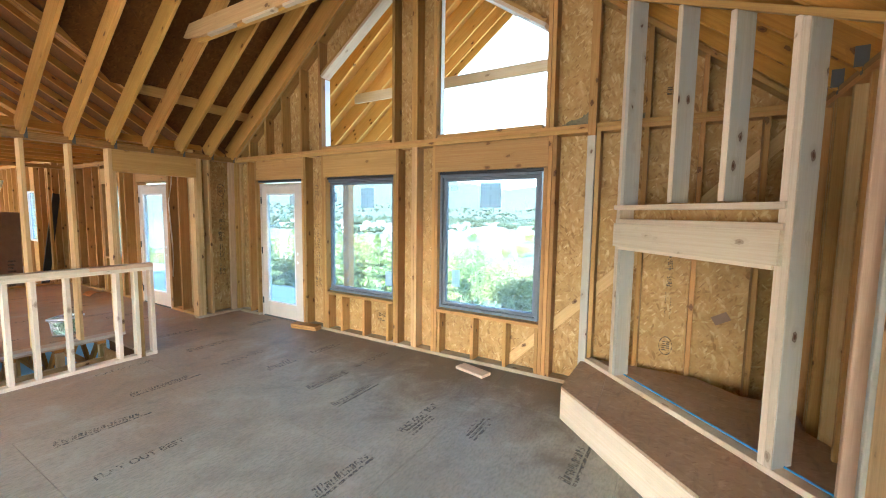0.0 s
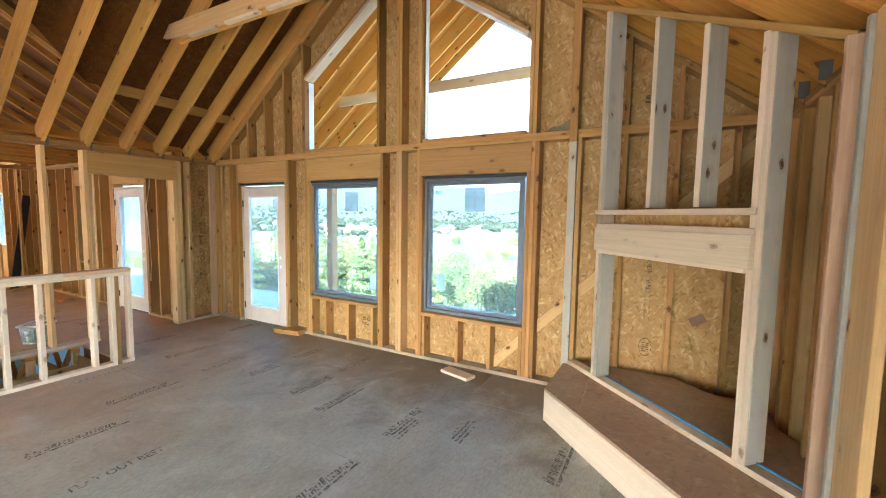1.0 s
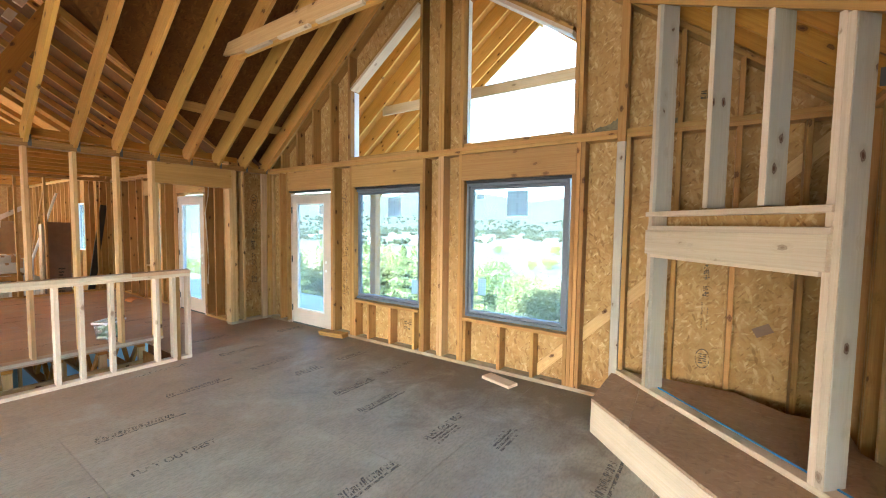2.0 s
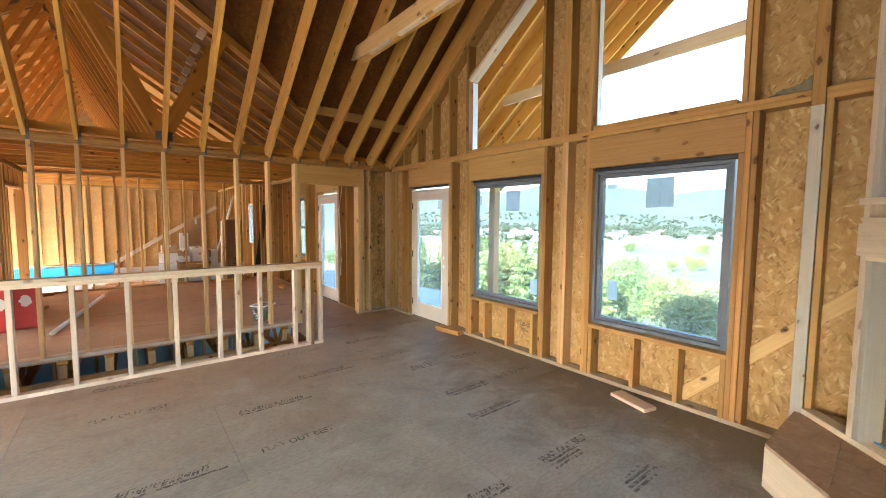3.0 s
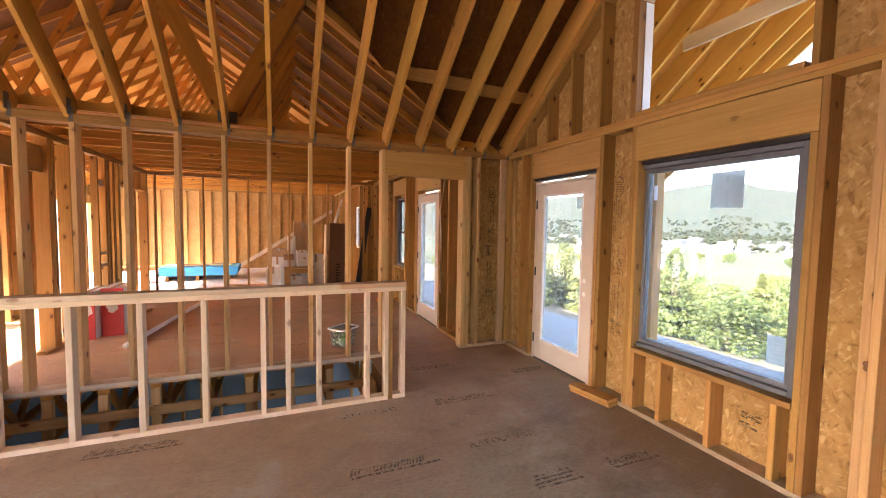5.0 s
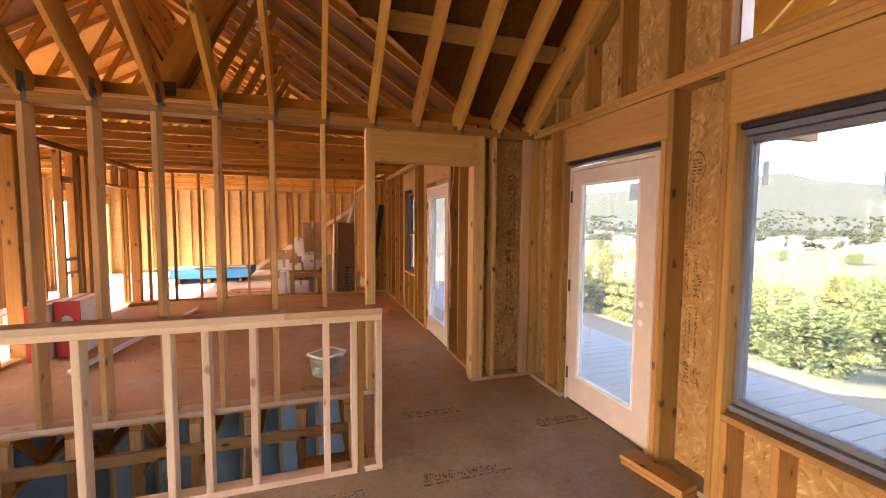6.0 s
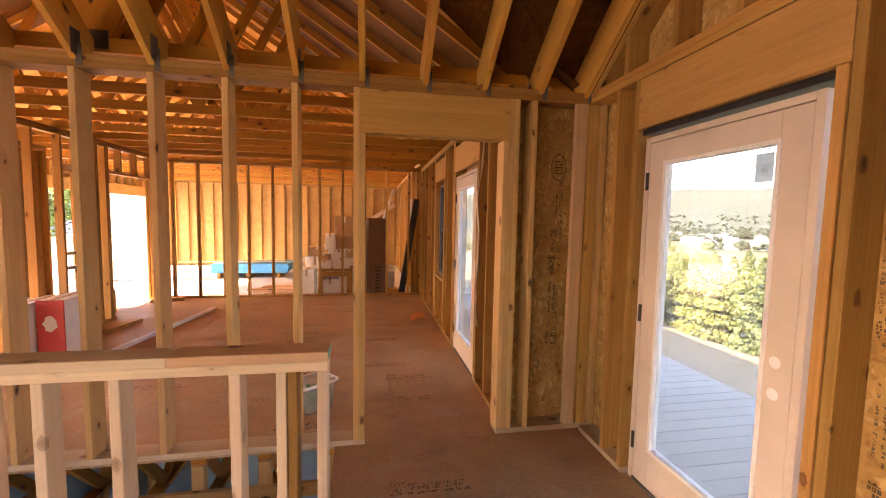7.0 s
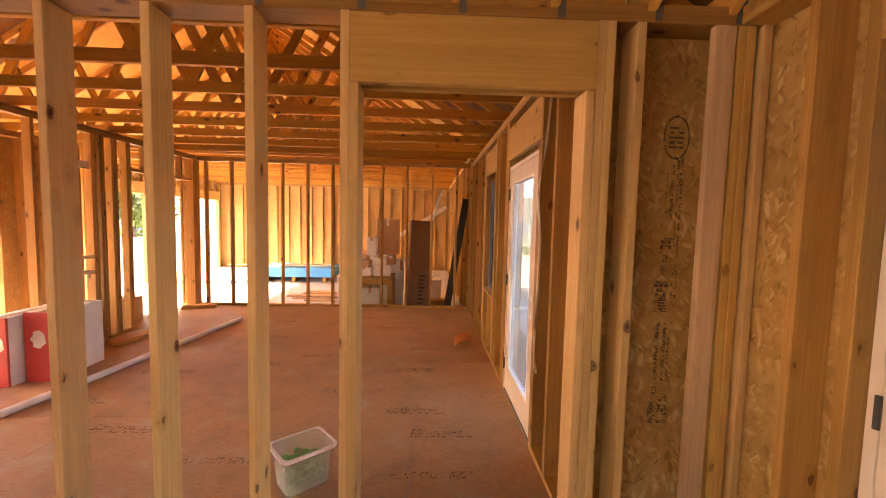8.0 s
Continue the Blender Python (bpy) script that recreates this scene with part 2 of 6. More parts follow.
# Brightened copy for porch and far attic: their light put into the colour.
LITOSB = strand_board("lit_roof_board", (0.58, 0.285, 0.06), (0.68, 0.36, 0.095), (0.44, 0.195, 0.038), 0.6)
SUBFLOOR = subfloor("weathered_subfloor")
HEARTH = strand_board("hearth_board", (0.40, 0.255, 0.15), (0.52, 0.365, 0.225), (0.28, 0.165, 0.09), 0.8, 0.3, 0.5)
INK = worn_ink("stamp_ink", (0.07, 0.053, 0.037), 0.40)
FADED = worn_ink("faded_ink", (0.12, 0.098, 0.08), 0.46)
FLOORINK = worn_ink("worn_floor_ink", (0.082, 0.076, 0.07), 0.445)
BROWNINK = worn_ink("brown_floor_ink", (0.15, 0.082, 0.048), 0.48)
STEEL = plain("galvanised_steel", (0.12, 0.11, 0.095), 0.6, 0.35)
BLACK = plain("black_metal", (0.02, 0.02, 0.022), 0.45)
FRAMEGREY = plain("grey_window_frame", (0.13, 0.14, 0.165), 0.5, vary=0.06)
DOORPAINT = plain("primed_door", (0.62, 0.525, 0.44), 0.5, vary=0.06, scale=4)
STICKER = plain("sticker_paper", (0.42, 0.43, 0.43), 0.6, vary=0.08)
snt = STICKER.node_tree
stl = node(snt, "BsdfTranslucent", {"Color": (0.82, 0.82, 0.81, 1)})
smx = node(snt, "MixShader", {0: 0.9, 1: snt.nodes["Principled BSDF"].outputs[0], 2: stl.outputs[0]})
snt.links.new(smx.outputs[0], snt.nodes["Material Output"].inputs["Surface"])
STICKERDARK = STICKER.copy()
STICKERDARK.name = "sticker_print"
STICKERDARK.node_tree.nodes["Translucent BSDF"].inputs["Color"].default_value = (0.90, 0.90, 0.89, 1)
WHITE = plain("white_plastic", (0.80, 0.80, 0.80), 0.4, vary=0.05)
CARD = plain("cardboard", (0.44, 0.28, 0.16), 0.75, vary=0.12)
DARKCARD = plain("brown_carton", (0.20, 0.115, 0.07), 0.7, vary=0.12)
WHITECARD = plain("white_carton", (0.74, 0.73, 0.72), 0.6, vary=0.06)
REDCARD = plain("red_carton", (0.55, 0.045, 0.035), 0.5, vary=0.08)
BLUE = plain("blue_foam_board", (0.03, 0.30, 0.62), 0.5, vary=0.1)
BLUETAPE = plain("blue_sill_seal", (0.05, 0.25, 0.55), 0.6, vary=0.15)
SMEAR = plain("grey_green_smear", (0.19, 0.15, 0.075), 0.6, vary=0.3, scale=30)
GREENTAPE = plain("green_paint", (0.06, 0.26, 0.17), 0.6, vary=0.25, scale=30)
CONCRETE = plain("concrete", (0.50, 0.49, 0.475), 0.7, vary=0.14, scale=1.5, relief=0.1)
DIRTY = plain("grey_concrete", (0.36, 0.35, 0.34), 0.8, vary=0.2, scale=1.5, relief=0.1)
BLUEWALL = plain("blue_basement_wall", (0.25, 0.35, 0.42), 0.7, vary=0.15, scale=1.0)
WRAP = plain("white_house_wrap", (0.78, 0.79, 0.80), 0.6, vary=0.05)
GREENLEAF = plain("green_clippings", (0.09, 0.38, 0.08), 0.6, vary=0.6, scale=70)
CURL = plain("orange_veneer", (0.62, 0.235, 0.06), 0.55, vary=0.2, scale=14)
CABLE = plain("cable_sheath", (0.75, 0.68, 0.58), 0.5)
SHINGLE = plain("roof_shingles", (0.10, 0.095, 0.09), 0.8, vary=0.3, scale=3)
SIDING = plain("pale_siding", (0.5, 0.49, 0.47), 0.6, vary=0.08, scale=0.6)
GREYSIDING = plain("grey_blue_siding", (0.27, 0.33, 0.40), 0.6, vary=0.08, scale=0.6)
BARK = plain("bark", (0.13, 0.095, 0.07), 0.85, vary=0.4, scale=12, relief=0.5)

# Glass tint is there to darken the bright view outside, below its true light.
GLASS, gnt, gbs = nodes_of("tinted_glass")
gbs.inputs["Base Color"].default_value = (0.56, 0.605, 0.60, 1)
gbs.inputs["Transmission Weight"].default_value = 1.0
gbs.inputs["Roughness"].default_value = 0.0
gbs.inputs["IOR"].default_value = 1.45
# Thin uneven milky film that pales what is seen through the glass.
gcloud = node(gnt, "TexNoise", {"Vector": coords(gnt, (1.5, 1.5, 1.5)), "Scale": 1.0, "Detail": 5.0, "Roughness": 0.65}).outputs[0]
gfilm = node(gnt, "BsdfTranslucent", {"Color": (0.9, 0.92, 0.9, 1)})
gmx = node(gnt, "MixShader", {0: ramp(gnt, gcloud, [(0.3, (0.022, 0.022, 0.022)), (0.7, (0.05, 0.05, 0.05))]), 1: gbs.outputs[0], 2: gfilm.outputs[0]})
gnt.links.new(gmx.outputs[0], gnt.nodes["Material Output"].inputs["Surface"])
# Door glass has a stronger milky film.
HAZEGLASS = GLASS.copy()
HAZEGLASS.name = "milky_door_glass"
HAZEGLASS.node_tree.nodes["Color Ramp"].color_ramp.elements[0].color = (0.04, 0.04, 0.04, 1)
HAZEGLASS.node_tree.nodes["Color Ramp"].color_ramp.elements[1].color = (0.07, 0.07, 0.07, 1)
TUB, tnt, tbs = nodes_of("translucent_plastic")
tbs.inputs["Base Color"].default_value = (0.93, 0.97, 0.95, 1)
tbs.inputs["Transmission Weight"].default_value = 0.76
tbs.inputs["Roughness"].default_value = 0.22
tbs.inputs["IOR"].default_value = 1.12
tn = node(tnt, "TexNoise", {"Vector": coords(tnt, (20, 20, 20)), "Scale": 1.0, "Detail": 3.0}).outputs[0]
bump(tnt, tbs, tn, 0.1)


def foliage(name, a, b):
    m, nt, bs = nodes_of(name)
    geo = node(nt, "NewGeometry")
    info = node(nt, "ObjectInfo")
    col = ramp(nt, geo.outputs["Random Per Island"], [(0.0, a), (1.0, b)])
    val = node(nt, "MapRange", {"Value": info.outputs["Random"], 3: 0.8, 4: 1.25})
    hsv = node(nt, "HueSaturation", {"Value": val.outputs[0], "Color": col})
    nt.links.new(hsv.outputs[0], bs.inputs["Base Color"])
    bs.inputs["Roughness"].default_value = 0.55
    tr = node(nt, "BsdfTranslucent", {"Color": hsv.outputs[0]})
    mx = node(nt, "MixShader", {0: 0.55, 1: bs.outputs[0], 2: tr.outputs[0]})
    nt.links.new(mx.outputs[0], nt.nodes["Material Output"].inputs["Surface"])
    return m


LEAF = foliage("green_leaves", (0.10, 0.145, 0.04), (0.25, 0.31, 0.10))
LEAFY = foliage("yellow_green_leaves", (0.11, 0.14, 0.035), (0.32, 0.33, 0.10))
NEEDLE = foliage("conifer_needles", (0.09, 0.13, 0.04), (0.25, 0.30, 0.10))
FARLEAF = foliage("far_leaves", (0.036, 0.050, 0.020), (0.062, 0.078, 0.032))

GROUND, ent, ebs = nodes_of("grass_ground")
gc = node(ent, "TexCoord").outputs["Object"]
gn1 = node(ent, "TexNoise", {"Vector": gc, "Scale": 0.012, "Detail": 6.0, "Roughness": 0.6}).outputs[0]
gn2 = node(ent, "TexNoise", {"Vector": gc, "Scale": 0.9, "Detail": 8.0, "Roughness": 0.7}).outputs[0]
gcol = ramp(ent, gn1, [(0.35, (0.046, 0.056, 0.021)), (0.5, (0.062, 0.068, 0.029)), (0.66, (0.080, 0.080, 0.040))])
gcol = mix(ent, ramp(ent, gn2, [(0.4, (0, 0, 0)), (0.75, (0.6, 0.6, 0.6))]), gcol, (0.072, 0.082, 0.024))
bare = node(ent, "MapRange", {"Value": node(ent, "SeparateXYZ", {0: gc}).outputs[0], 1: 11.0, 2: 15.5, 3: 1.0, 4: 0.0})
bare = node(ent, "Math", {0: bare.outputs[0], 1: ramp(ent, gn2, [(0.3, (1, 1, 1)), (0.75, (0.55, 0.55, 0.55))])}, operation="MULTIPLY")
gcol = mix(ent, bare.outputs[0], gcol, (0.25, 0.20, 0.13))
ent.links.new(gcol, ebs.inputs["Base Color"])
ebs.inputs["Roughness"].default_value = 0.85
bump(ent, ebs, gn2, 0.5, 0.08)
HILL, hnt, hbs = nodes_of("wooded_hillside")
hc = node(hnt, "TexCoord").outputs["Object"]
hv = node(hnt, "TexVoronoi", {"Vector": hc, "Scale": 0.11, "Randomness": 1.0})
hn = node(hnt, "TexNoise", {"Vector": hc, "Scale": 0.006, "Detail": 6.0}).outputs[0]
hcol = ramp(hnt, hv.outputs["Distance"], [(0.0, (0.046, 0.058, 0.033)), (0.6, (0.027, 0.036, 0.022))])
hcol = mix(hnt, ramp(hnt, hn, [(0.42, (0, 0, 0)), (0.62, (0.5, 0.5, 0.5))]), hcol, (0.050, 0.058, 0.034))
hnt.links.new(hcol, hbs.inputs["Base Color"])
hbs.inputs["Roughness"].default_value = 0.9
bump(hnt, hbs, hv.outputs["Distance"], 1.0, 4.0)

# ---- building blocks ----
WORLD = {}
MESHES = {}


def thing(name, loc=(0, 0, 0), label="", category="", group="", kind=""):
    ob = new(name)
    ob.location = loc
    ob.empty_display_size = 0.1
    WORLD[ob] = Matrix.Translation(loc)
    return tagged(ob, label, category, group, kind)


def put(ob, parent, m):
    WORLD[ob] = m.copy()
    if parent:
        ob.parent = parent
        ob.matrix_basis = WORLD[parent].inverted() @ m
    else:
        ob.matrix_basis = m
    return ob


def beam_mesh(length, w, d, chamfer=0.003):
    """A sawn stick along +x from 0, w across y and d across z, with eased edges."""
    key = (round(length, 3), round(w, 4), round(d, 4), chamfer)
    if key in MESHES:
        return MESHES[key]
    a, b, c = w / 2, d / 2, min(chamfer, w / 4, d / 4)
    ring = [(a - c, -b), (a, -b + c), (a, b - c), (a - c, b), (-a + c, b), (-a, b - c), (-a, -b + c), (-a + c, -b)]
    verts = [(x, y, z) for x in (0, length) for y, z in ring]
    faces = [(i, (i + 1) % 8, 8 + (i + 1) % 8, 8 + i) for i in range(8)] + [tuple(range(7, -1, -1)), tuple(range(8, 16))]
    me = bpy.data.meshes.new("stick")
    me.from_pydata(verts, [], faces)
    MESHES[key] = me
    return me


def stick(name, a, b, w, d, parent, material, side=(1, 0, 0), label="", wobble=1.0):
    """A board from a to b along its middle line; w is its thickness along side, d the other way."""
    a, b = Vector(a), Vector(b)
    x = (b - a).normalized()
    s = Vector(side)
    y = (s - x * s.dot(x)).normalized()
    z = x.cross(y)
    m = Matrix((x, y, z)).transposed().to_4x4()
    m.translation = a + wobble * Vector((random.uniform(-1, 1), random.uniform(-1, 1), 0)) * 0.0015
    m = m @ pose(0, 0, 0, wobble * random.uniform(-0.5, 0.5))
    base = beam_mesh((b - a).length, w, d)
    if not base.materials:
        base.materials.append(material)
    ob = new(name, base)
    if base.materials[0] is not material:
        ob.material_slots[0].link = "OBJECT"
        ob.material_slots[0].material = material
    tagged(ob, label)
    return put(ob, parent, m)


def sheet(name, origin, ux, uy, outline, thick, parent, material, label=""):
    """A flat sheet: outline in (ux, uy) from origin, thick along ux x uy."""
    ux, uy = Vector(ux).normalized(), Vector(uy).normalized()
    uz = ux.cross(uy)
    n = len(outline)
    verts = [(x, y, z) for z in (0, thick) for x, y in outline]
    faces = [tuple(range(n - 1, -1, -1)), tuple(range(n, 2 * n))] + [(i, (i + 1) % n, n + (i + 1) % n, n + i) for i in range(n)]
    me = bpy.data.meshes.new(name)
    me.from_pydata(verts, [], faces)
    me.materials.append(material)
    m = Matrix((ux, uy, uz)).transposed().to_4x4()
    m.translation = Vector(origin)
    ob = new(name, me)
    tagged(ob, label)
    return put(ob, parent, m)


def rect(x0, y0, x1, y1):
    return [(x0, y0), (x1, y0), (x1, y1), (x0, y1)]


def part(name, bm, material, parent=None, label="", smooth=False):
    """Links a bmesh in world metres as one mesh, its origin at its base."""
    lo = Vector([min(v.co[i] for v in bm.verts) for i in range(3)])
    hi = Vector([max(v.co[i] for v in bm.verts) for i in range(3)])
    base = Vector(((lo.x + hi.x) / 2, (lo.y + hi.y) / 2, lo.z))
    bmesh.ops.translate(bm, verts=bm.verts, vec=-base)
    bmesh.ops.recalc_face_normals(bm, faces=bm.faces)
    if smooth:
        for f in bm.faces:
            f.smooth = True
    me = bpy.data.meshes.new(name)
    bm.to_mesh(me)
    bm.free()
    me.materials.append(material)
    ob = new(name, me)
    tagged(ob, label)
    return put(ob, parent, Matrix.Translation(base))


def block(lo, hi, bevel=0.0, bm=None):
    bm = bm or bmesh.new()
    lo, hi = Vector(lo), Vector(hi)
    size = hi - lo
    made = bmesh.ops.create_cube(bm, size=1.0, matrix=Matrix.Translation((lo + hi) / 2) @ Matrix.Diagonal((*size, 1)))
    if bevel:
        edges = list({e for v in made["verts"] for e in v.link_edges})
        bmesh.ops.bevel(bm, geom=edges, offset=bevel, segments=2, profile=0.5, affect="EDGES")
    return bm


def frame_bm(x0, x1, lo, hi, wide, bevel=0.004):
    """A rectangular ring in the y-z plane, x0 to x1 deep, wide on its four sides."""
    bm = bmesh.new()
    (y0, z0), (y1, z1) = lo, hi
    block((x0, y0, z0), (x1, y0 + wide, z1), bevel, bm)
    block((x0, y1 - wide, z0), (x1, y1, z1), bevel, bm)
    block((x0 + 0.001, y0 + wide, z0), (x1 - 0.001, y1 - wide, z0 + wide), bevel, bm)
    block((x0 + 0.001, y0 + wide, z1 - wide), (x1 - 0.001, y1 - wide, z1), bevel, bm)
    return bm


def tube(points, radius, sides=8, bm=None):
    bm = bm or bmesh.new()
    pts = [Vector(p) for p in points]
    rings = []
    for i, p in enumerate(pts):
        d = (pts[min(i + 1, len(pts) - 1)] - pts[max(i - 1, 0)]).normalized()
        u = d.orthogonal().normalized()
        v = d.cross(u)
        r = radius[i] if isinstance(radius, (list, tuple)) else radius
        rings.append([bm.verts.new(p + r * (math.cos(2 * math.pi * k / sides) * u + math.sin(2 * math.pi * k / sides) * v)) for k in range(sides)])
    for a, b in zip(rings, rings[1:]):
        off = min(range(sides), key=lambda o: (a[0].co - b[o].co).length)
        for k in range(sides):
            bm.faces.new((a[k], a[(k + 1) % sides], b[(k + 1 + off) % sides], b[(k + off) % sides]))
    bm.faces.new(rings[0][::-1])
    bm.faces.new(rings[-1])
    return bm


def words(text, size):
    cu = bpy.data.curves.new("lettering", "FONT")
    cu.body, cu.size, cu.fill_mode, cu.offset = text, size, "BOTH", size * 0.022
    tmp = new("lettering", cu)
    me = bpy.data.meshes.new_from_object(tmp.evaluated_get(bpy.context.evaluated_depsgraph_get()))
    bpy.data.objects.remove(tmp)
    return me

# ---- structure: plan in metres, windows along x = XW, stud partition along y = YP ----
XW, YP, YS = 3.49, 6.12, -0.88      # inner faces of window wall, partition, south wall
DEEP, T = 0.14, 0.038               # stud depth and thickness
SLOPE, RIDGE_Y = 0.76, 2.62
Z_PLATE = 2.471
XK = 2.93                           # east wall of the kitchen
Y_FAR, Y_END = 11.5, 19.2           # stud wall to the garage, far garage wall
XL = -5.3                           # west wall
Z_GARAGE = -0.30


def under_n(y):
    return 2.47 + SLOPE * (6.08 - y)


def under_s(y):
    return 2.47 + SLOPE * (y + 0.84)


def under(y):
    return min(under_n(y), under_s(y))


# east wall with the windows
wall_east = thing("wall_east", (XW, 2.6, 0), "open stud wall sheathed outside with strand board", "wall", kind="structure")
XM = XW + DEEP / 2


def es(y, z0, z1, material=STUD, deep=DEEP):
    return stick("stud", (XW + deep / 2, y, z0), (XW + deep / 2, y, z1), T, deep, wall_east, material, (0, 1, 0))


def ep(name, y0, y1, z, material=STUD, deep=DEEP, thick=T):
    return stick(name, (XW + deep / 2, y0, z), (XW + deep / 2, y1, z), thick, deep, wall_east, material, (0, 0, 1))


Z1 = 2.395                           # underside of the double plate
for y in (5.785, 5.59, 4.485, 4.128, 2.86, 2.345, 1.03):
    es(y, T, Z1)
for y in (4.53, 4.09, 2.90, 2.307, 1.07):
    es(y, T, 2.10)
for y in (2.594, 2.633):
    es(y, T, Z1, PALESTUD)
es(0.99, T, Z1)
for y in (0.215, -0.19, -0.596):
    es(y, T, Z1)
# tall post from floor to roof, in front of the plate
stick("post", (XW + 0.045, 0.655, T), (XW + 0.045, 0.655, 2.36), 0.07, 0.13, wall_east, GREYED, (0, 1, 0))
stick("post", (XW + 0.035, 0.655, 2.36), (XW + 0.035, 0.655, under(0.655)), 0.07, 0.13, wall_east, STUD, (0, 1, 0))
es(0.60, T, Z1, HEADER)
ep("bottom_plate", -1.0, 4.52, T / 2, SILL)
ep("bottom_plate", 5.572, 6.08, T / 2, SILL)
for z in (Z1 + T / 2, Z1 + 1.5 * T):
    ep("top_plate", -1.0, 0.62, z)
    ep("top_plate", 0.69, 6.11, z)
# headers and rough sills
for y0, y1 in ((4.506, 5.57), (2.88, 4.11), (1.05, 2.327)):
    stick("header", (XW + 0.019, y0, 2.247), (XW + 0.019, y1, 2.247), 0.286, T, wall_east, HEADER, (0, 0, 1))
    stick("header", (XW + 0.10, y0, 2.247), (XW + 0.10, y1, 2.247), 0.286, T, wall_east, HEADER, (0, 0, 1))
for y0, y1 in ((2.925, 4.07), (1.09, 2.287)):
    ep("rough_sill", y0, y1, 0.53)
for y in (4.05, 3.795, 3.405, 3.01, 2.262, 1.83, 1.45, 1.11):
    es(y, T, 0.511)
# black strips paint the shadow gap above the door and window heads
for y0, y1 in ((4.51, 5.57), (2.925, 4.07), (1.09, 2.287)):
    stick("head_flashing", (XW + 0.085, y0, 2.087), (XW + 0.085, y1, 2.087), 0.03, 0.10, wall_east, BLACK, (0, 0, 1), "black strip painting the shadow gap above the opening")
# diagonal let-in brace
stick("diagonal_brace", (XW + DEEP - 0.012, -0.85, 2.38), (XW + DEEP - 0.012, 1.46, 0.06), 0.02, 0.10, wall_east, PALESTUD, (1, 0, 0))
# gable studs above the plate
G0 = Z_PLATE
for y in (4.17, 4.545, 4.94, 5.32, 2.92, 2.594, 2.633, 2.345, 1.07, 1.03, 0.215, -0.19, 5.72):
    es(y, G0, under(y) - 0.05, HEADER if y in (1.07, 1.03, 2.345) else STUD)
for k in (0, 1):
    sgn = 1 if k else -1
    e = 6.08 if k else -0.84
    off = 0.03
    stick("rake_plate", (XM, e, 2.47 - off), (XM, RIDGE_Y + 0.02 * sgn, under(RIDGE_Y) - off), T, DEEP, wall_east, STUD, (0, 0, 1))
# trapezoid openings: sloping heads and sills
for ylow, yhigh in ((4.13, 2.97), (1.12, 2.30)):
    za, zb = 3.40, 4.20
    # Paler lower ply puts the daylight on the underside into its colour.
    stick("sloped_head", (XM, ylow, za + 0.02), (XM, yhigh, zb + 0.02), T, DEEP, wall_east, FRESH, (0, 0, 1))
    stick("sloped_head", (XM, ylow, za + 0.06), (XM, yhigh, zb + 0.06), T, DEEP, wall_east, STUD, (0, 0, 1))
    ep("rough_sill", min(ylow, yhigh), max(ylow, yhigh), G0 + T / 2)
es(4.13 + 0.018, G0, 3.42)
stick("flashing_strip", (XW + 0.108, 4.124, 2.51), (XW + 0.108, 4.124, 3.40), 0.004, 0.085, wall_east, WRAP, (0, 1, 0), "white house wrap folded round the opening")
stick("flashing_strip", (XW + 0.10, 2.303, 2.51), (XW + 0.10, 2.303, 4.1), 0.004, 0.07, wall_east, WRAP, (0, 1, 0))
stick("flashing_strip", (XW + 0.10, 1.13, 2.513), (XW + 0.10, 2.30, 2.513), 0.004, 0.07, wall_east, WRAP, (0, 0, 1))

# strand-board sheathing outside the studs
XO = XW + DEEP + 0.001


def esheet(outline, label=""):
    return sheet("sheathing_panel", (XO, 0, 0), (0, 1, 0), (0, 0, 1), outline, 0.012, wall_east, OSB, label)


esheet(rect(5.571, -0.4, 6.27, 2.44))
esheet(rect(4.543, 2.09, 5.568, 2.44))
esheet(rect(4.12, -0.4, 4.54, 2.44))
esheet(rect(2.91, -0.4, 4.117, 0.55))
esheet(rect(2.91, 2.08, 4.117, 2.44))
esheet(rect(2.32, -0.4, 2.907, 2.44))
esheet(rect(1.07, -0.4, 2.317, 0.55))
esheet(rect(1.07, 2.08, 2.317, 2.44))
esheet(rect(-0.152, -0.4, 1.069, 2.442))
esheet(rect(-1.04, -0.4, -0.152, 2.442))
esheet([(6.13, 2.443), (6.13, 2.6), (4.143, under_n(4.143) + 0.1), (4.143, 2.443)])
esheet([(4.14, 3.46), (4.14, under_n(4.14) + 0.1), (2.96, under_n(2.96) + 0.1), (2.96, 4.25)])
esheet([(2.957, 2.443), (2.957, under_n(2.957) + 0.1), (RIDGE_Y, under(RIDGE_Y) + 0.1), (2.31, under_s(2.31) + 0.1), (2.31, 2.443)])
esheet([(2.307, 4.25), (2.307, under_s(2.307) + 0.1), (1.117, under_s(1.117) + 0.1), (1.117, 3.46)])
esheet([(1.114, 2.443), (1.114, under_s(1.114) + 0.1), (-0.9, 2.6), (-0.9, 2.443)])
for y0, y1 in ((2.96, 4.14), (1.117, 2.307)):
    esheet(rect(y0, 2.443, y1, 2.50))


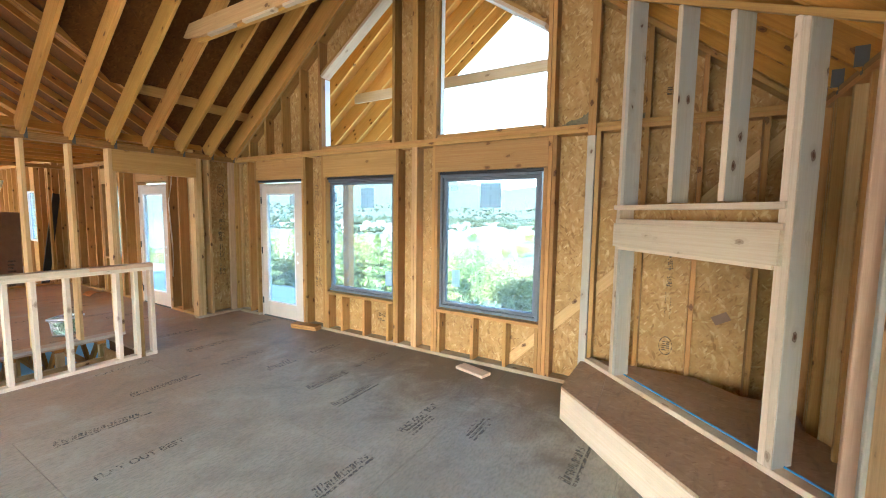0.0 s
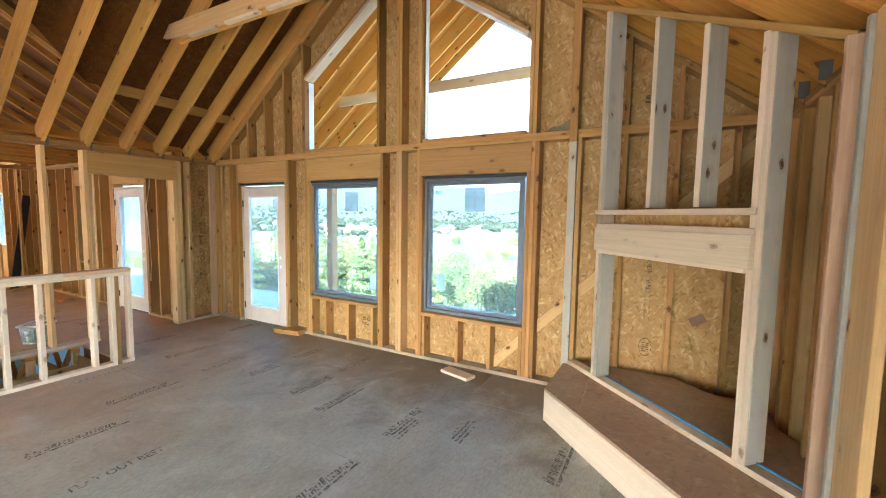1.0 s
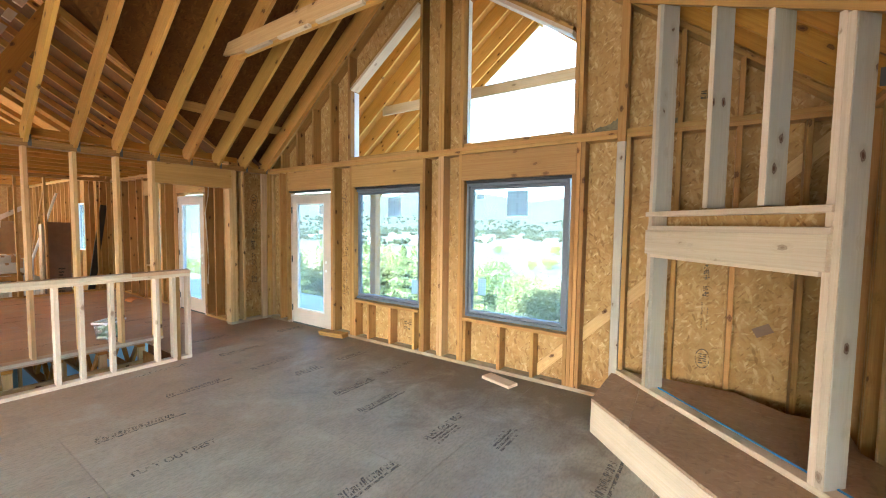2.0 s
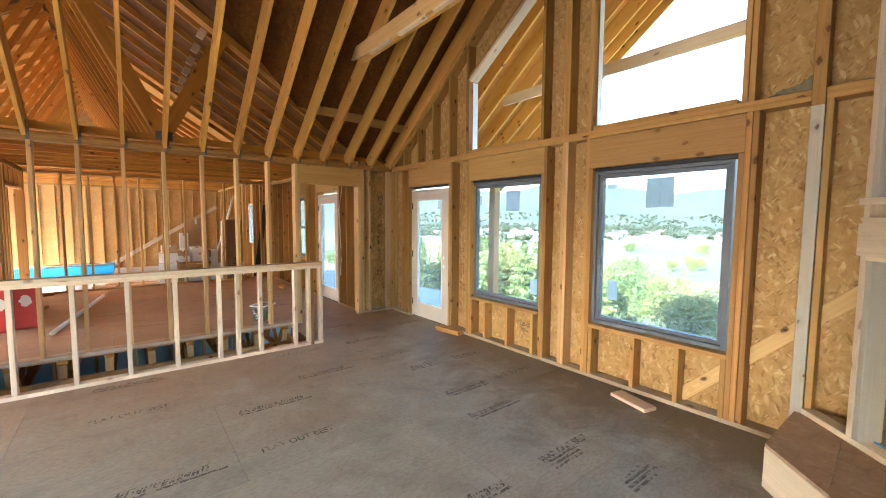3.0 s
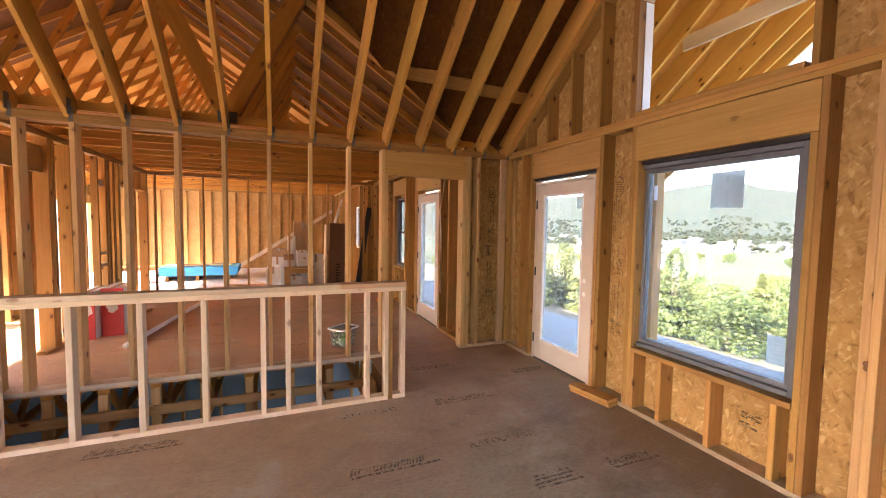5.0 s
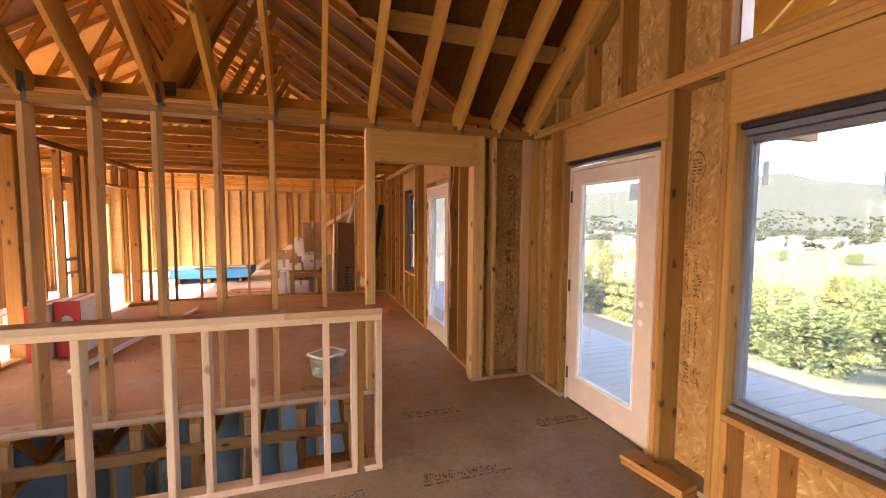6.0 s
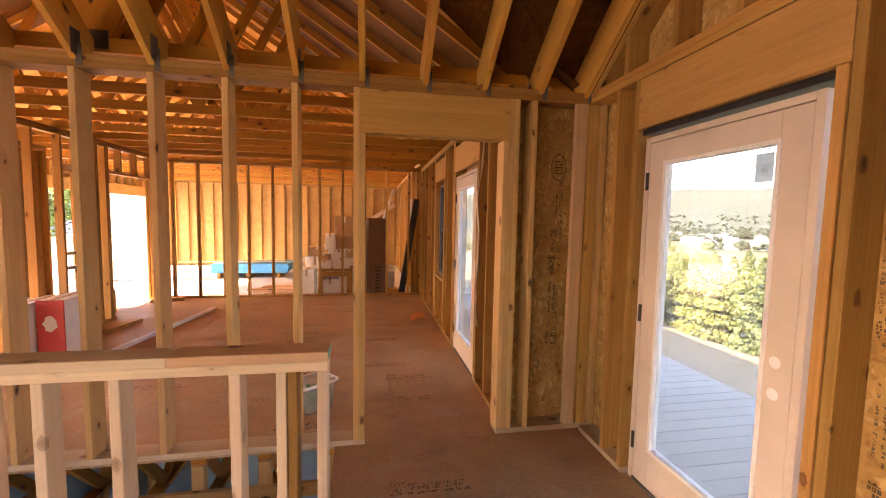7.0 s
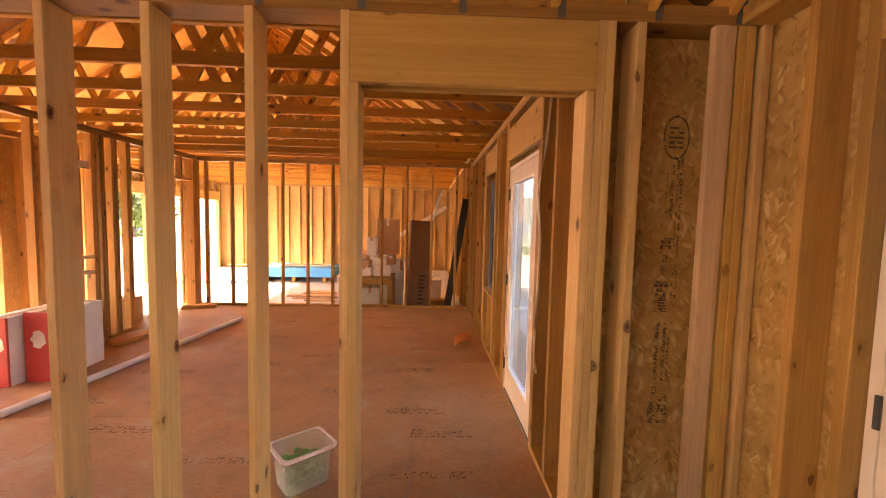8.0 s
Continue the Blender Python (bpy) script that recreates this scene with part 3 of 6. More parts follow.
# stamps on the sheathing: ovals and bars, facing the room
def stamp(parent, y, z, u, w, rows, oval=True, size=0.062, at=XO, axis="x"):
    """Dark printed marks on a sheet: an oval ring and rows of bars that run downwards."""
    bm = bmesh.new()

    def pt(a, b):
        return (at - 0.003, a, b) if axis == "x" else (a, at - 0.003, b)
    if oval:
        n = 28
        for r0, r1 in ((1.0, 0.9),):
            ring = [[bm.verts.new(pt(y + size * 0.62 * r * math.cos(2 * math.pi * k / n), z + size * r * math.sin(2 * math.pi * k / n))) for k in range(n)] for r in (r0, r1)]
            for k in range(n):
                bm.faces.new((ring[0][k], ring[0][(k + 1) % n], ring[1][(k + 1) % n], ring[1][k]))
        for k in range(5):
            h = size * 0.55
            c = z - h + 2 * h * (k + 0.5) / 5
            for a0, a1 in ((-0.42, -0.06), (0.06, 0.42)) if k % 2 else ((-0.42, 0.42),):
                q = [pt(y + size * 0.8 * a0, c - 0.005), pt(y + size * 0.8 * a1, c - 0.005), pt(y + size * 0.8 * a1, c + 0.005), pt(y + size * 0.8 * a0, c + 0.005)]
                bm.faces.new([bm.verts.new(v) for v in q])
    rng = random.Random(int(100 * (y + z)))
    for off, start, length, thick in rows:
        p = z - start
        while p > z - start - length:
            step = rng.uniform(0.006, 0.018)
            wd = thick * rng.uniform(0.55, 1.0)
            cells = [(-0.5, 0.5, 0.0, 0.3), (-0.5, -0.2, 0.0, 1.0), (0.2, 0.5, 0.0, 1.0), (-0.5, 0.5, 0.7, 1.0), (-0.15, 0.15, 0.0, 1.0)]
            for a0, a1, b0, b1 in rng.sample(cells, 3 if thick > 0.01 else 2):
                q = [pt(y + off + wd * a0, p - step * b1), pt(y + off + wd * a1, p - step * b1), pt(y + off + wd * a1, p - step * b0), pt(y + off + wd * a0, p - step * b0)]
                bm.faces.new([bm.verts.new(v) for v in q])
            p -= step + (rng.uniform(0.003, 0.006) if rng.random() < 0.8 else rng.uniform(0.012, 0.03))
    ob = part("printed_stamp", bm, INK, parent, "black ink stamp printed on the board")
    return ob


STAMP_ROWS = [(0.035, 0.09, 0.46, 0.013), (0.018, 0.10, 0.40, 0.008), (-0.005, 0.12, 0.26, 0.012), (-0.03, 0.16, 0.2, 0.008), (-0.02, 0.46, 0.05, 0.045), (-0.02, 0.54, 0.09, 0.022), (-0.03, 0.66, 0.13, 0.045), (0.035, 0.58, 0.16, 0.012), (0.02, 0.60, 0.14, 0.009), (-0.035, 0.86, 0.34, 0.016), (0.0, 0.86, 0.30, 0.011), (0.02, 0.88, 0.24, 0.009), (-0.045, 1.24, 0.10, 0.03), (0.01, 1.22, 0.12, 0.035)]
stamp(wall_east, 4.405, 1.925, 0, 0, [(1.25 * o, s, n, 1.45 * w) for o, s, n, w in STAMP_ROWS], True, 0.095)
stamp(wall_east, -0.02, 0.50, 0, 0, [], True, 0.085)
stamp(wall_east, -0.02, 1.30, 0, 0, [(0.0, 0.0, 0.14, 0.05), (0.0, 0.18, 0.07, 0.05), (0.02, 0.32, 0.22, 0.014), (-0.02, 0.36, 0.2, 0.01)], False)
stamp(wall_east, 3.20, 0.36, 0, 0, [(0.0, 0.02, 0.05, 0.16), (0.02, 0.09, 0.04, 0.14)], False)
stamp(wall_east, 0.02, 2.74, 0, 0, [(0.0, 0.0, 0.05, 0.2)], False)
sheet("loose_chip", (XO - 0.006, -0.48, 0.80), (0, 0.86, -0.5), (0, 0.5, 0.86), rect(0, 0, 0.12, 0.075), 0.004, wall_east, DARKCARD, "torn brown chip stuck to the board")
# grey-green paint smears above the plate
for y0, y1, z0, z1 in ((0.71, 0.97, 2.475, 2.62), (0.24, 0.57, 2.475, 2.55)):
    bm = bmesh.new()
    rng = random.Random(int(y0 * 100))
    n = 14
    top = [bm.verts.new((XO - 0.003, y1 - (y1 - y0) * k / n, z0 + (z1 - z0) * (0.25 + 0.75 * k / n) * rng.uniform(0.75, 1.0))) for k in range(n + 1)]
    bm.faces.new([bm.verts.new((XO - 0.003, y0, z0)), bm.verts.new((XO - 0.003, y1, z0))] + top)
    part("paint_splash", bm, SMEAR, wall_east, "green paint smear on the board")

# partition: open studs between great room and kitchen
wall_partition = thing("wall_partition", (0, YP, 0), "open stud partition with a cased opening and no board", "wall", kind="structure")
YM = YP + DEEP / 2


def ps(x, z0=T, z1=Z1, material=PALESTUD):
    return stick("stud", (x, YM, z0), (x, YM, z1), T, DEEP, wall_partition, material, (1, 0, 0))


for x in (1.475, 1.068, 0.662, 0.253, -0.143, -0.545, -0.92, -1.30, -1.50, -1.63, -2.03, -2.44, -2.85, -3.25, -3.66, -4.07, -4.47, -4.88, 1.857):
    ps(x)
ps(1.896, T, 2.112)
ps(2.875, T, 2.112)
for x in (2.914, 2.952, 3.08):
    ps(x)
stick("stud", (3.422, YP + 0.02, T), (3.435, YP + 0.02, Z1), 0.09, T, wall_partition, PINK, (1, 0, 0))
for x in (3.507, 3.546):
    ps(x, T, Z1, HEADER)
stick("stud", (3.60, YM - 0.02, T), (3.60, YM - 0.02, Z1), T, DEEP, wall_partition, PALESTUD, (1, 0, 0))
for z, x0, x1 in ((Z1 + T / 2, -5.2, 3.60), (Z1 + 1.5 * T, -5.2, 3.62)):
    stick("top_plate", (x0, YM, z), (x1, YM, z), T, DEEP, wall_partition, STUD, (0, 0, 1))
stick("bottom_plate", (-5.2, YM, T / 2), (1.92, YM, T / 2), T, DEEP, wall_partition, FRESH, (0, 0, 1))
stick("bottom_plate", (2.86, YM, T / 2), (3.62, YM, T / 2), T, DEEP, wall_partition, SILL, (0, 0, 1))
for y in (YP + 0.018, YP + 0.10):
    stick("header", (1.878, y, 2.253), (2.894, y, 2.253), 0.278, T, wall_partition, HEADER, (0, 0, 1))
sheet("sheathing_panel", (2.98, YP + DEEP + 0.013, -0.4), (1, 0, 0), (0, 0, 1), rect(0, 0, 0.645, 2.84), 0.012, wall_partition, OSB)
stamp(wall_partition, 3.335, 1.96, 0, 0, [(o, s, n, 1.5 * w) for o, s, n, w in STAMP_ROWS], True, 0.1, YP + DEEP + 0.001, "y")

# south wall and corner behind the fireplace
wall_south = thing("wall_south", (0, YS, 0), "open stud wall with strand board outside", "wall", kind="structure")
for x, mt in ((3.40, STUD), (3.157, STUD), (3.10, STUD), (2.814, PALESTUD), (2.555, STUD), (2.40, PALESTUD), (2.20, PALESTUD), (1.95, STUD), (1.5, STUD), (1.1, STUD), (0.7, STUD), (0.3, STUD), (-0.1, STUD)):
    stick("stud", (x, YS - DEEP / 2, T), (x, YS - DEEP / 2, Z1), T, DEEP, wall_south, mt, (1, 0, 0))
for z in (Z1 + T / 2, Z1 + 1.5 * T):
    stick("top_plate", (XL, YS - DEEP / 2, z), (XW, YS - DEEP / 2, z), T, DEEP, wall_south, STUD, (0, 0, 1))
stick("bottom_plate", (XL, YS - DEEP / 2, T / 2), (XW, YS - DEEP / 2, T / 2), T, DEEP, wall_south, STUD, (0, 0, 1))
for k in range(8):
    x0 = XL + k * 1.12
    # Panels 1 and 3 leave out-of-view openings, added to let in fill light.
    for z0, z1 in ((-0.4, 2.45),) if k not in (1, 3) else ((-0.4, 0.2), (2.3, 2.45)):
        sheet("sheathing_panel", (x0, YS - DEEP - 0.001, 0), (1, 0, 0), (0, 0, 1), rect(0, z0, 1.117, z1), 0.012, wall_south, OSB)
# a nearer flat post on the south wall
stick("post", (2.019, -0.822, 0.27), (2.019, -0.822, 2.46), T, 0.112, wall_south, PINK, (1, 0, 0))
stick("post", (1.819, -0.825, 0.0), (1.819, -0.825, 2.46), T, 0.106, wall_south, GREYED, (1, 0, 0))
stick("plank", (1.665, -0.80, 0.0), (1.665, -0.80, 2.46), T, 0.235, wall_south, PALESTUD, (0, 1, 0), "wide pale plank with knots")

# great-room roof
roof = thing("roof_great_room", (1, RIDGE_Y, Z_PLATE), "exposed rafters under strand-board roof sheathing", "roof", kind="structure")
TH = math.atan(SLOPE)
RD = 0.235


def rafter(x, sgn, y_low, y_high, material=RAFTER):
    """sgn +1: the slope that falls towards +y."""
    f = under_n if sgn > 0 else under_s
    n = Vector((0, sgn * math.sin(TH), math.cos(TH))) * (RD / 2)
    return stick("rafter", Vector((x, y_low, f(y_low))) + n, Vector((x, y_high, f(y_high))) + n, T, RD, roof, material, (1, 0, 0))


RAFTER_X = [0.27 + 0.4064 * k for k in range(-6, 8)] + [3.46]
for x in RAFTER_X:
    r = rafter(x, 1, 6.17, RIDGE_Y + 0.02)
    bm = block((x + T / 2 + 0.0005, YP - 0.05, 2.46), (x + T / 2 + 0.003, YP + 0.03, 2.60))
    block((x + T / 2 - 0.006, YP - 0.004, 2.40), (x + T / 2 + 0.026, YP - 0.001, 2.53), 0, bm)
    part("hurricane_tie", bm, STEEL, r, "galvanised steel tie plate")
    # South rafters take the darker truss lumber: shade painted by the material.
    r = rafter(x, -1, -0.93, RIDGE_Y - 0.02, TRUSS)
    if 1.4 < x:
        bm = block((x - T / 2 - 0.003, YS - 0.02, 2.46), (x - T / 2 - 0.0005, YS + 0.04, 2.57))
        block((x - T / 2 - 0.003, YS + 0.001, 2.42), (x - T / 2 + 0.026, YS + 0.004, 2.53), 0, bm)
        part("hurricane_tie", bm, STEEL, r, "galvanised steel tie plate")
stick("ridge_board", (-2.2, RIDGE_Y, under(RIDGE_Y) + 0.11), (6.55, RIDGE_Y, under(RIDGE_Y) + 0.11), 0.30, T, roof, RAFTER, (0, 0, 1))
# collar tie of two boards on the side of a rafter
sheet("collar_tie", (2.226, 0, 0), (0, -1, 0), (0, 0, 1), [(-4.93, 3.60), (-4.55, 3.55), (-0.69, 3.55), (-0.31, 3.60), (-0.45, 3.725), (-4.80, 3.725)], 0.038, roof, PALESTUD, "pale doubled tie board")
sheet("collar_tie", (2.265, 0, 0), (0, -1, 0), (0, 0, 1), [(-4.70, 3.52), (-0.54, 3.52), (-0.65, 3.66), (-4.60, 3.66)], 0.038, roof, RAFTER)
for y0, y1 in ((4.42, 3.95), (3.80, 3.30), (3.18, 2.55), (2.40, 1.6)):
    stick("tie_block", (2.20, y0, 3.533), (2.20, y1, 3.533), 0.045, 0.03, roof, FRESH, (1, 0, 0))
for x0, x1 in ((1.92, 2.28), (2.325, 2.685), (2.73, 3.09), (3.14, 3.43)):
    yb = 5.60 + 0.06 * (x1 - 2)
    stick("blocking", (x0, yb, under_n(yb) + 0.27), (x1, yb, under_n(yb) + 0.27), 0.02, 0.15, roof, HEADER, (0, SLOPE, 1))


def roof_sheet(outline, sgn, lift, parent=roof, material=SHADEOSB):
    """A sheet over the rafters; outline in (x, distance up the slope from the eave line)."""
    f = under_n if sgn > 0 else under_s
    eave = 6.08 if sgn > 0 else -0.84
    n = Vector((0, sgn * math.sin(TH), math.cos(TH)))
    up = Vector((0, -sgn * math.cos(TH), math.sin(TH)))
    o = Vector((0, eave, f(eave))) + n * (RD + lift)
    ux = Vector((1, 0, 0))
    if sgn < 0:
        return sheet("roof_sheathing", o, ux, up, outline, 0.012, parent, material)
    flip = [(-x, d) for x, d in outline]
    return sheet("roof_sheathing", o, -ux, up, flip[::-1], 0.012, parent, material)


LEN = (6.08 - RIDGE_Y) / math.cos(TH)
for k in range(4):                     # 1.22 m courses, with a small gap
    d0, d1 = k * 1.22 - 0.5, k * 1.22 + 0.72
    d1 = min(d1, LEN + 0.2)
    # valley line falls from the ridge towards the eave
    v0, v1 = (3.02 - 1.188 * d * math.cos(TH) - 0.7 * min(1, max(0.0, d)) for d in (d0, d1))
    for x0, x1 in ((5.12, 6.6), (3.64, 5.12), (1.74, 3.64), (-0.16, 1.74), (-2.06, -0.16)):
        for sgn in (1, -1):
            lo0, lo1 = (x0, x0) if min(v0, v1) < x0 else (v0, v1)
            if lo0 >= x1 and lo1 >= x1:
                continue
            lo0, lo1 = min(lo0, x1 - 0.001), min(lo1, x1 - 0.001)
            # Porch sheets bright, inner sheets dark: light and shade carried by the colour.
            roof_sheet([(lo0, d0), (x1, d0), (x1, d1), (lo1, d1)], sgn, 0.002, material=LITOSB if x0 > 3.5 else SHADEOSB)

# ---- main roof of trusses over kitchen and garage ----
R_X, R_S = -1.12, 0.64                # ridge place and slope
BEAR = 2.54
HALF = 4.19


def chord_under(x):
    return BEAR + 0.06 + R_S * (HALF - abs(x - R_X))


def truss(y, zc=BEAR, plies=1, group="roof trusses"):
    tr = thing("roof_truss", (R_X, y, zc), "wooden roof truss with diagonal webs" if plies == 1 else "doubled girder truss of dark lumber", "truss", group)
    for p in range(plies):
        yy = y + p * 0.039
        stick("bottom_chord", (R_X - HALF, yy, zc + 0.045), (R_X + HALF, yy, zc + 0.045), T, 0.089, tr, TRUSS, (0, 1, 0))
        for sg in (1, -1):
            e, r = Vector((R_X + sg * (HALF + 0.35), yy, chord_under(R_X + HALF + 0.35) + 0.08)), Vector((R_X, yy, chord_under(R_X) + 0.08))
            stick("top_chord", e + Vector((0, 0, 0.03)), r + Vector((0, 0, 0.03)), T, 0.089, tr, CHORD, (0, 1, 0))
            node_b = Vector((R_X + sg * HALF / 3, yy, zc + 0.09))
            quarter = Vector((R_X + sg * HALF / 2, yy, chord_under(R_X + HALF / 2) + 0.06))
            for q in (quarter, Vector((R_X + sg * 0.05, yy, chord_under(R_X) + 0.04))):
                stick("web", node_b, q, T, 0.09 if plies == 1 else 0.17, tr, TRUSS, (0, 1, 0))
    if plies == 1 and y < 10:
        stick("splice_block", (0.74 + 0.06 * (int(y * 10) % 2), y - 0.038, chord_under(0.78) - 0.03), (0.80 + 0.06 * (int(y * 10) % 2), y - 0.038, chord_under(0.78) + 0.09), T, 0.09, tr, FRESH, (0, 1, 0))
    if plies > 1:
        for sg in (1, -1):
            bm = block((R_X + sg * HALF / 3 - 0.09, y - 0.0225, zc + 0.02), (R_X + sg * HALF / 3 + 0.09, y - 0.0195, zc + 0.13))
            part("nail_plate", bm, STEEL, tr, "galvanised nail plate")
    return tr


truss(6.30, BEAR, 4)
y = 6.62
while y < Y_FAR - 0.1:
    truss(y)
    y += 0.60
y = Y_FAR + 0.25
while y < Y_END:
    truss(y, 2.72, 1, "garage trusses")
    y += 0.60
roof_main = thing("roof_main", (R_X, 12, 5.4), "strand-board sheathing over the trusses", "roof", kind="structure")
RT = math.atan(R_S)
RLEN = (HALF + 0.5) / math.cos(RT)
for sg in (1, -1):
    up = Vector((-sg * math.cos(RT), 0, math.sin(RT)))
    n = Vector((sg * math.sin(RT), 0, math.cos(RT)))
    o = Vector((R_X + sg * (HALF + 0.5), 0, chord_under(R_X + HALF + 0.5))) + n * 0.155

    def course(y0, y1, d0, d1, cut0=None, cut1=None, sheathing=SHADEOSB):
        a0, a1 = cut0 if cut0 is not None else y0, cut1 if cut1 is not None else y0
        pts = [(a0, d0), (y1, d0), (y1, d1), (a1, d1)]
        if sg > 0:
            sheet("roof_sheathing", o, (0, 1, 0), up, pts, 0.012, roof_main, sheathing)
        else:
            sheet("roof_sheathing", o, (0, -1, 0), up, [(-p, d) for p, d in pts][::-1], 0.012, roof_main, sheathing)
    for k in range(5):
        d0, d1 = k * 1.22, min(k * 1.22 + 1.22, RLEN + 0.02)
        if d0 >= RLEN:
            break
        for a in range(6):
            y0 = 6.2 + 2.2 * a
            # Far courses brighter, near ones darker: light along the attic painted in.
            course(y0, y0 + 2.2, d0, d1, sheathing=LITOSB if a > 1 else DIMOSB)
        if sg > 0:
            # runs on to the valley over the great room
            def valley_y(d):
                x = R_X + HALF + 0.5 - d * math.cos(RT)
                return max(RIDGE_Y, 6.08 - (3.02 - x) * 0.842)
            v0, v1 = valley_y(d0), valley_y(d1)
            if v0 > 6.2:
                d0 = (R_X + HALF + 0.5 - 3.163) / math.cos(RT)
                v0 = 6.2
            if v1 < 6.19:
                course(6.19, 6.2, d0, d1, v0 - 0.001, v1)
            m0, m1 = 2 * RIDGE_Y - v0, 2 * RIDGE_Y - v1
            sheet("roof_sheathing", o, (0, 1, 0), up, [(-1.05, d0), (m0, d0), (m1, d1), (-1.05, d1)], 0.012, roof_main, SHADEOSB)
        else:
            for a in range(4):
                course(-1.1 + a * 1.825, -1.1 + a * 1.825 + 1.825, d0, d1)

# caps, added out of view, close both ridges so that no sun leaks in
for a in (1, -1):
    sheet("ridge_cap", (R_X, -1.1, chord_under(R_X) + 0.21), (0, a, 0), (-a * math.cos(RT), 0, -math.sin(RT)), [(0 if a > 0 else -20.4, -0.02), (20.4 if a > 0 else 0, -0.02), (20.4 if a > 0 else 0, 0.3), (0 if a > 0 else -20.4, 0.3)], -0.012 if a > 0 else -0.012, roof_main, SHADEOSB)
for a in (1, -1):
    sheet("ridge_cap", (-1.2, RIDGE_Y, under_n(RIDGE_Y) + RD / math.cos(TH) + 0.035), (1, 0, 0), (0, a * math.cos(TH), -math.sin(TH)), [(0, -0.02), (7.8, -0.02), (7.8, 0.3), (0, 0.3)], 0.012 * a, roof, SHADEOSB)

# kitchen east wall
wall_kitchen = thing("wall_kitchen", (XK, 9, 0), "open stud wall sheathed outside with strand board", "wall", kind="structure")


def ks(y, z0=T, z1=2.46, material=STUD):
    return stick("stud", (XK + DEEP / 2, y, z0), (XK + DEEP / 2, y, z1), T, DEEP, wall_kitchen, material, (0, 1, 0))


for y in (6.30, 6.34, 6.74, 7.055, 8.155, 8.20, 8.60, 8.79, 9.60, 9.66, 9.98, 10.39, 10.8, 11.2, 11.44, 11.75, 12.2, 12.6, 13.0, 13.4, 14.3, 14.7, 15.1, 15.5, 15.9, 16.3, 16.7, 17.1, 17.5, 17.9, 18.3, 18.7, 19.1):
    ks(y, T if y < Y_FAR else Z_GARAGE, 2.46 if y < Y_FAR else 2.66)
for y in (7.09, 8.115, 8.83, 9.56):
    ks(y, T, 2.10)
for y in (8.85, 9.2, 9.54):
    ks(y, T, 0.68)
stick("rough_sill", (XK + DEEP / 2, 8.83, 0.70), (XK + DEEP / 2, 9.56, 0.70), T, DEEP, wall_kitchen, STUD, (0, 0, 1))
for y0, y1 in ((7.07, 8.14), (8.81, 9.58)):
    stick("header", (XK + 0.02, y0, 2.255), (XK + 0.02, y1, 2.255), 0.29, T, wall_kitchen, HEADER, (0, 0, 1))
for z, y0, y1, dz in ((2.479, 6.26, Y_FAR, 0), (2.517, 6.26, Y_FAR, 0), (2.68, Y_FAR, Y_END, 0), (2.718, Y_FAR, Y_END, 0)):
    stick("top_plate", (XK + DEEP / 2, y0, z), (XK + DEEP / 2, y1, z), T, DEEP, wall_kitchen, STUD, (0, 0, 1))
stick("bottom_plate", (XK + DEEP / 2, 6.27, T / 2), (XK + DEEP / 2, 7.08, T / 2), T, DEEP, wall_kitchen, STUD, (0, 0, 1))
stick("bottom_plate", (XK + DEEP / 2, 8.13, T / 2), (XK + DEEP / 2, Y_FAR, T / 2), T, DEEP, wall_kitchen, STUD, (0, 0, 1))
XKO = XK + DEEP + 0.001
for pts in (rect(6.28, -0.4, 7.11, 2.6), rect(7.113, 2.09, 8.10, 2.6), rect(8.103, -0.4, 8.847, 2.6), rect(8.85, -0.4, 9.53, 0.70), rect(8.85, 2.06, 9.53, 2.6),
            rect(9.533, -0.4, 10.75, 2.6), rect(10.753, -0.4, 11.97, 2.8), rect(11.973, -0.4, 13.55, 2.8), rect(13.553, -0.4, 14.2, 0.8), rect(13.553, 2.05, 14.2, 2.8),
            rect(14.203, -0.4, 15.4, 2.8), rect(15.403, -0.4, 16.6, 2.8), rect(16.603, -0.4, 17.8, 2.8), rect(17.803, -0.4, 19.3, 2.8)):
    sheet("sheathing_panel", (XKO, 0, 0), (0, 1, 0), (0, 0, 1), pts, 0.012, wall_kitchen, OSB if pts[0][0] < 11 else GARAGEOSB)
stick("diagonal_brace", (XK - 0.012, Y_END - 0.2, 0.5), (XK - 0.012, Y_END - 1.9, 2.55), 0.02, 0.10, wall_kitchen, STUD, (1, 0, 0))

# stud wall to the garage
wall_garage = thing("wall_garage", (0, Y_FAR, 0), "open stud wall between kitchen and garage", "wall", kind="structure")
for k in range(11):
    x = 2.69 - 0.4285 * k
    stick("stud", (x, Y_FAR, T), (x, Y_FAR, 2.47), T, 0.089, wall_garage, STUD, (1, 0, 0))
for x in (-1.75, -1.95, -2.0):
    stick("stud", (x, Y_FAR, T), (x, Y_FAR, 2.47), T, 0.089, wall_garage, STUD, (1, 0, 0))
for z in (2.489, 2.527):
    stick("top_plate", (XL + 0.1, Y_FAR, z), (2.92, Y_FAR, z), T, 0.089, wall_garage, STUD, (0, 0, 1))
stick("bottom_plate", (-2.03, Y_FAR, T / 2), (2.92, Y_FAR, T / 2), T, 0.089, wall_garage, STUD, (0, 0, 1))

stick("bottom_plate", (XL, Y_FAR, T / 2), (-3.6, Y_FAR, T / 2), T, 0.089, wall_garage, STUD, (0, 0, 1))
for k in range(5):
    stick("stud", (-3.62 - 0.4064 * k, Y_FAR, T), (-3.62 - 0.4064 * k, Y_FAR, 2.47), T, 0.089, wall_garage, STUD, (1, 0, 0))

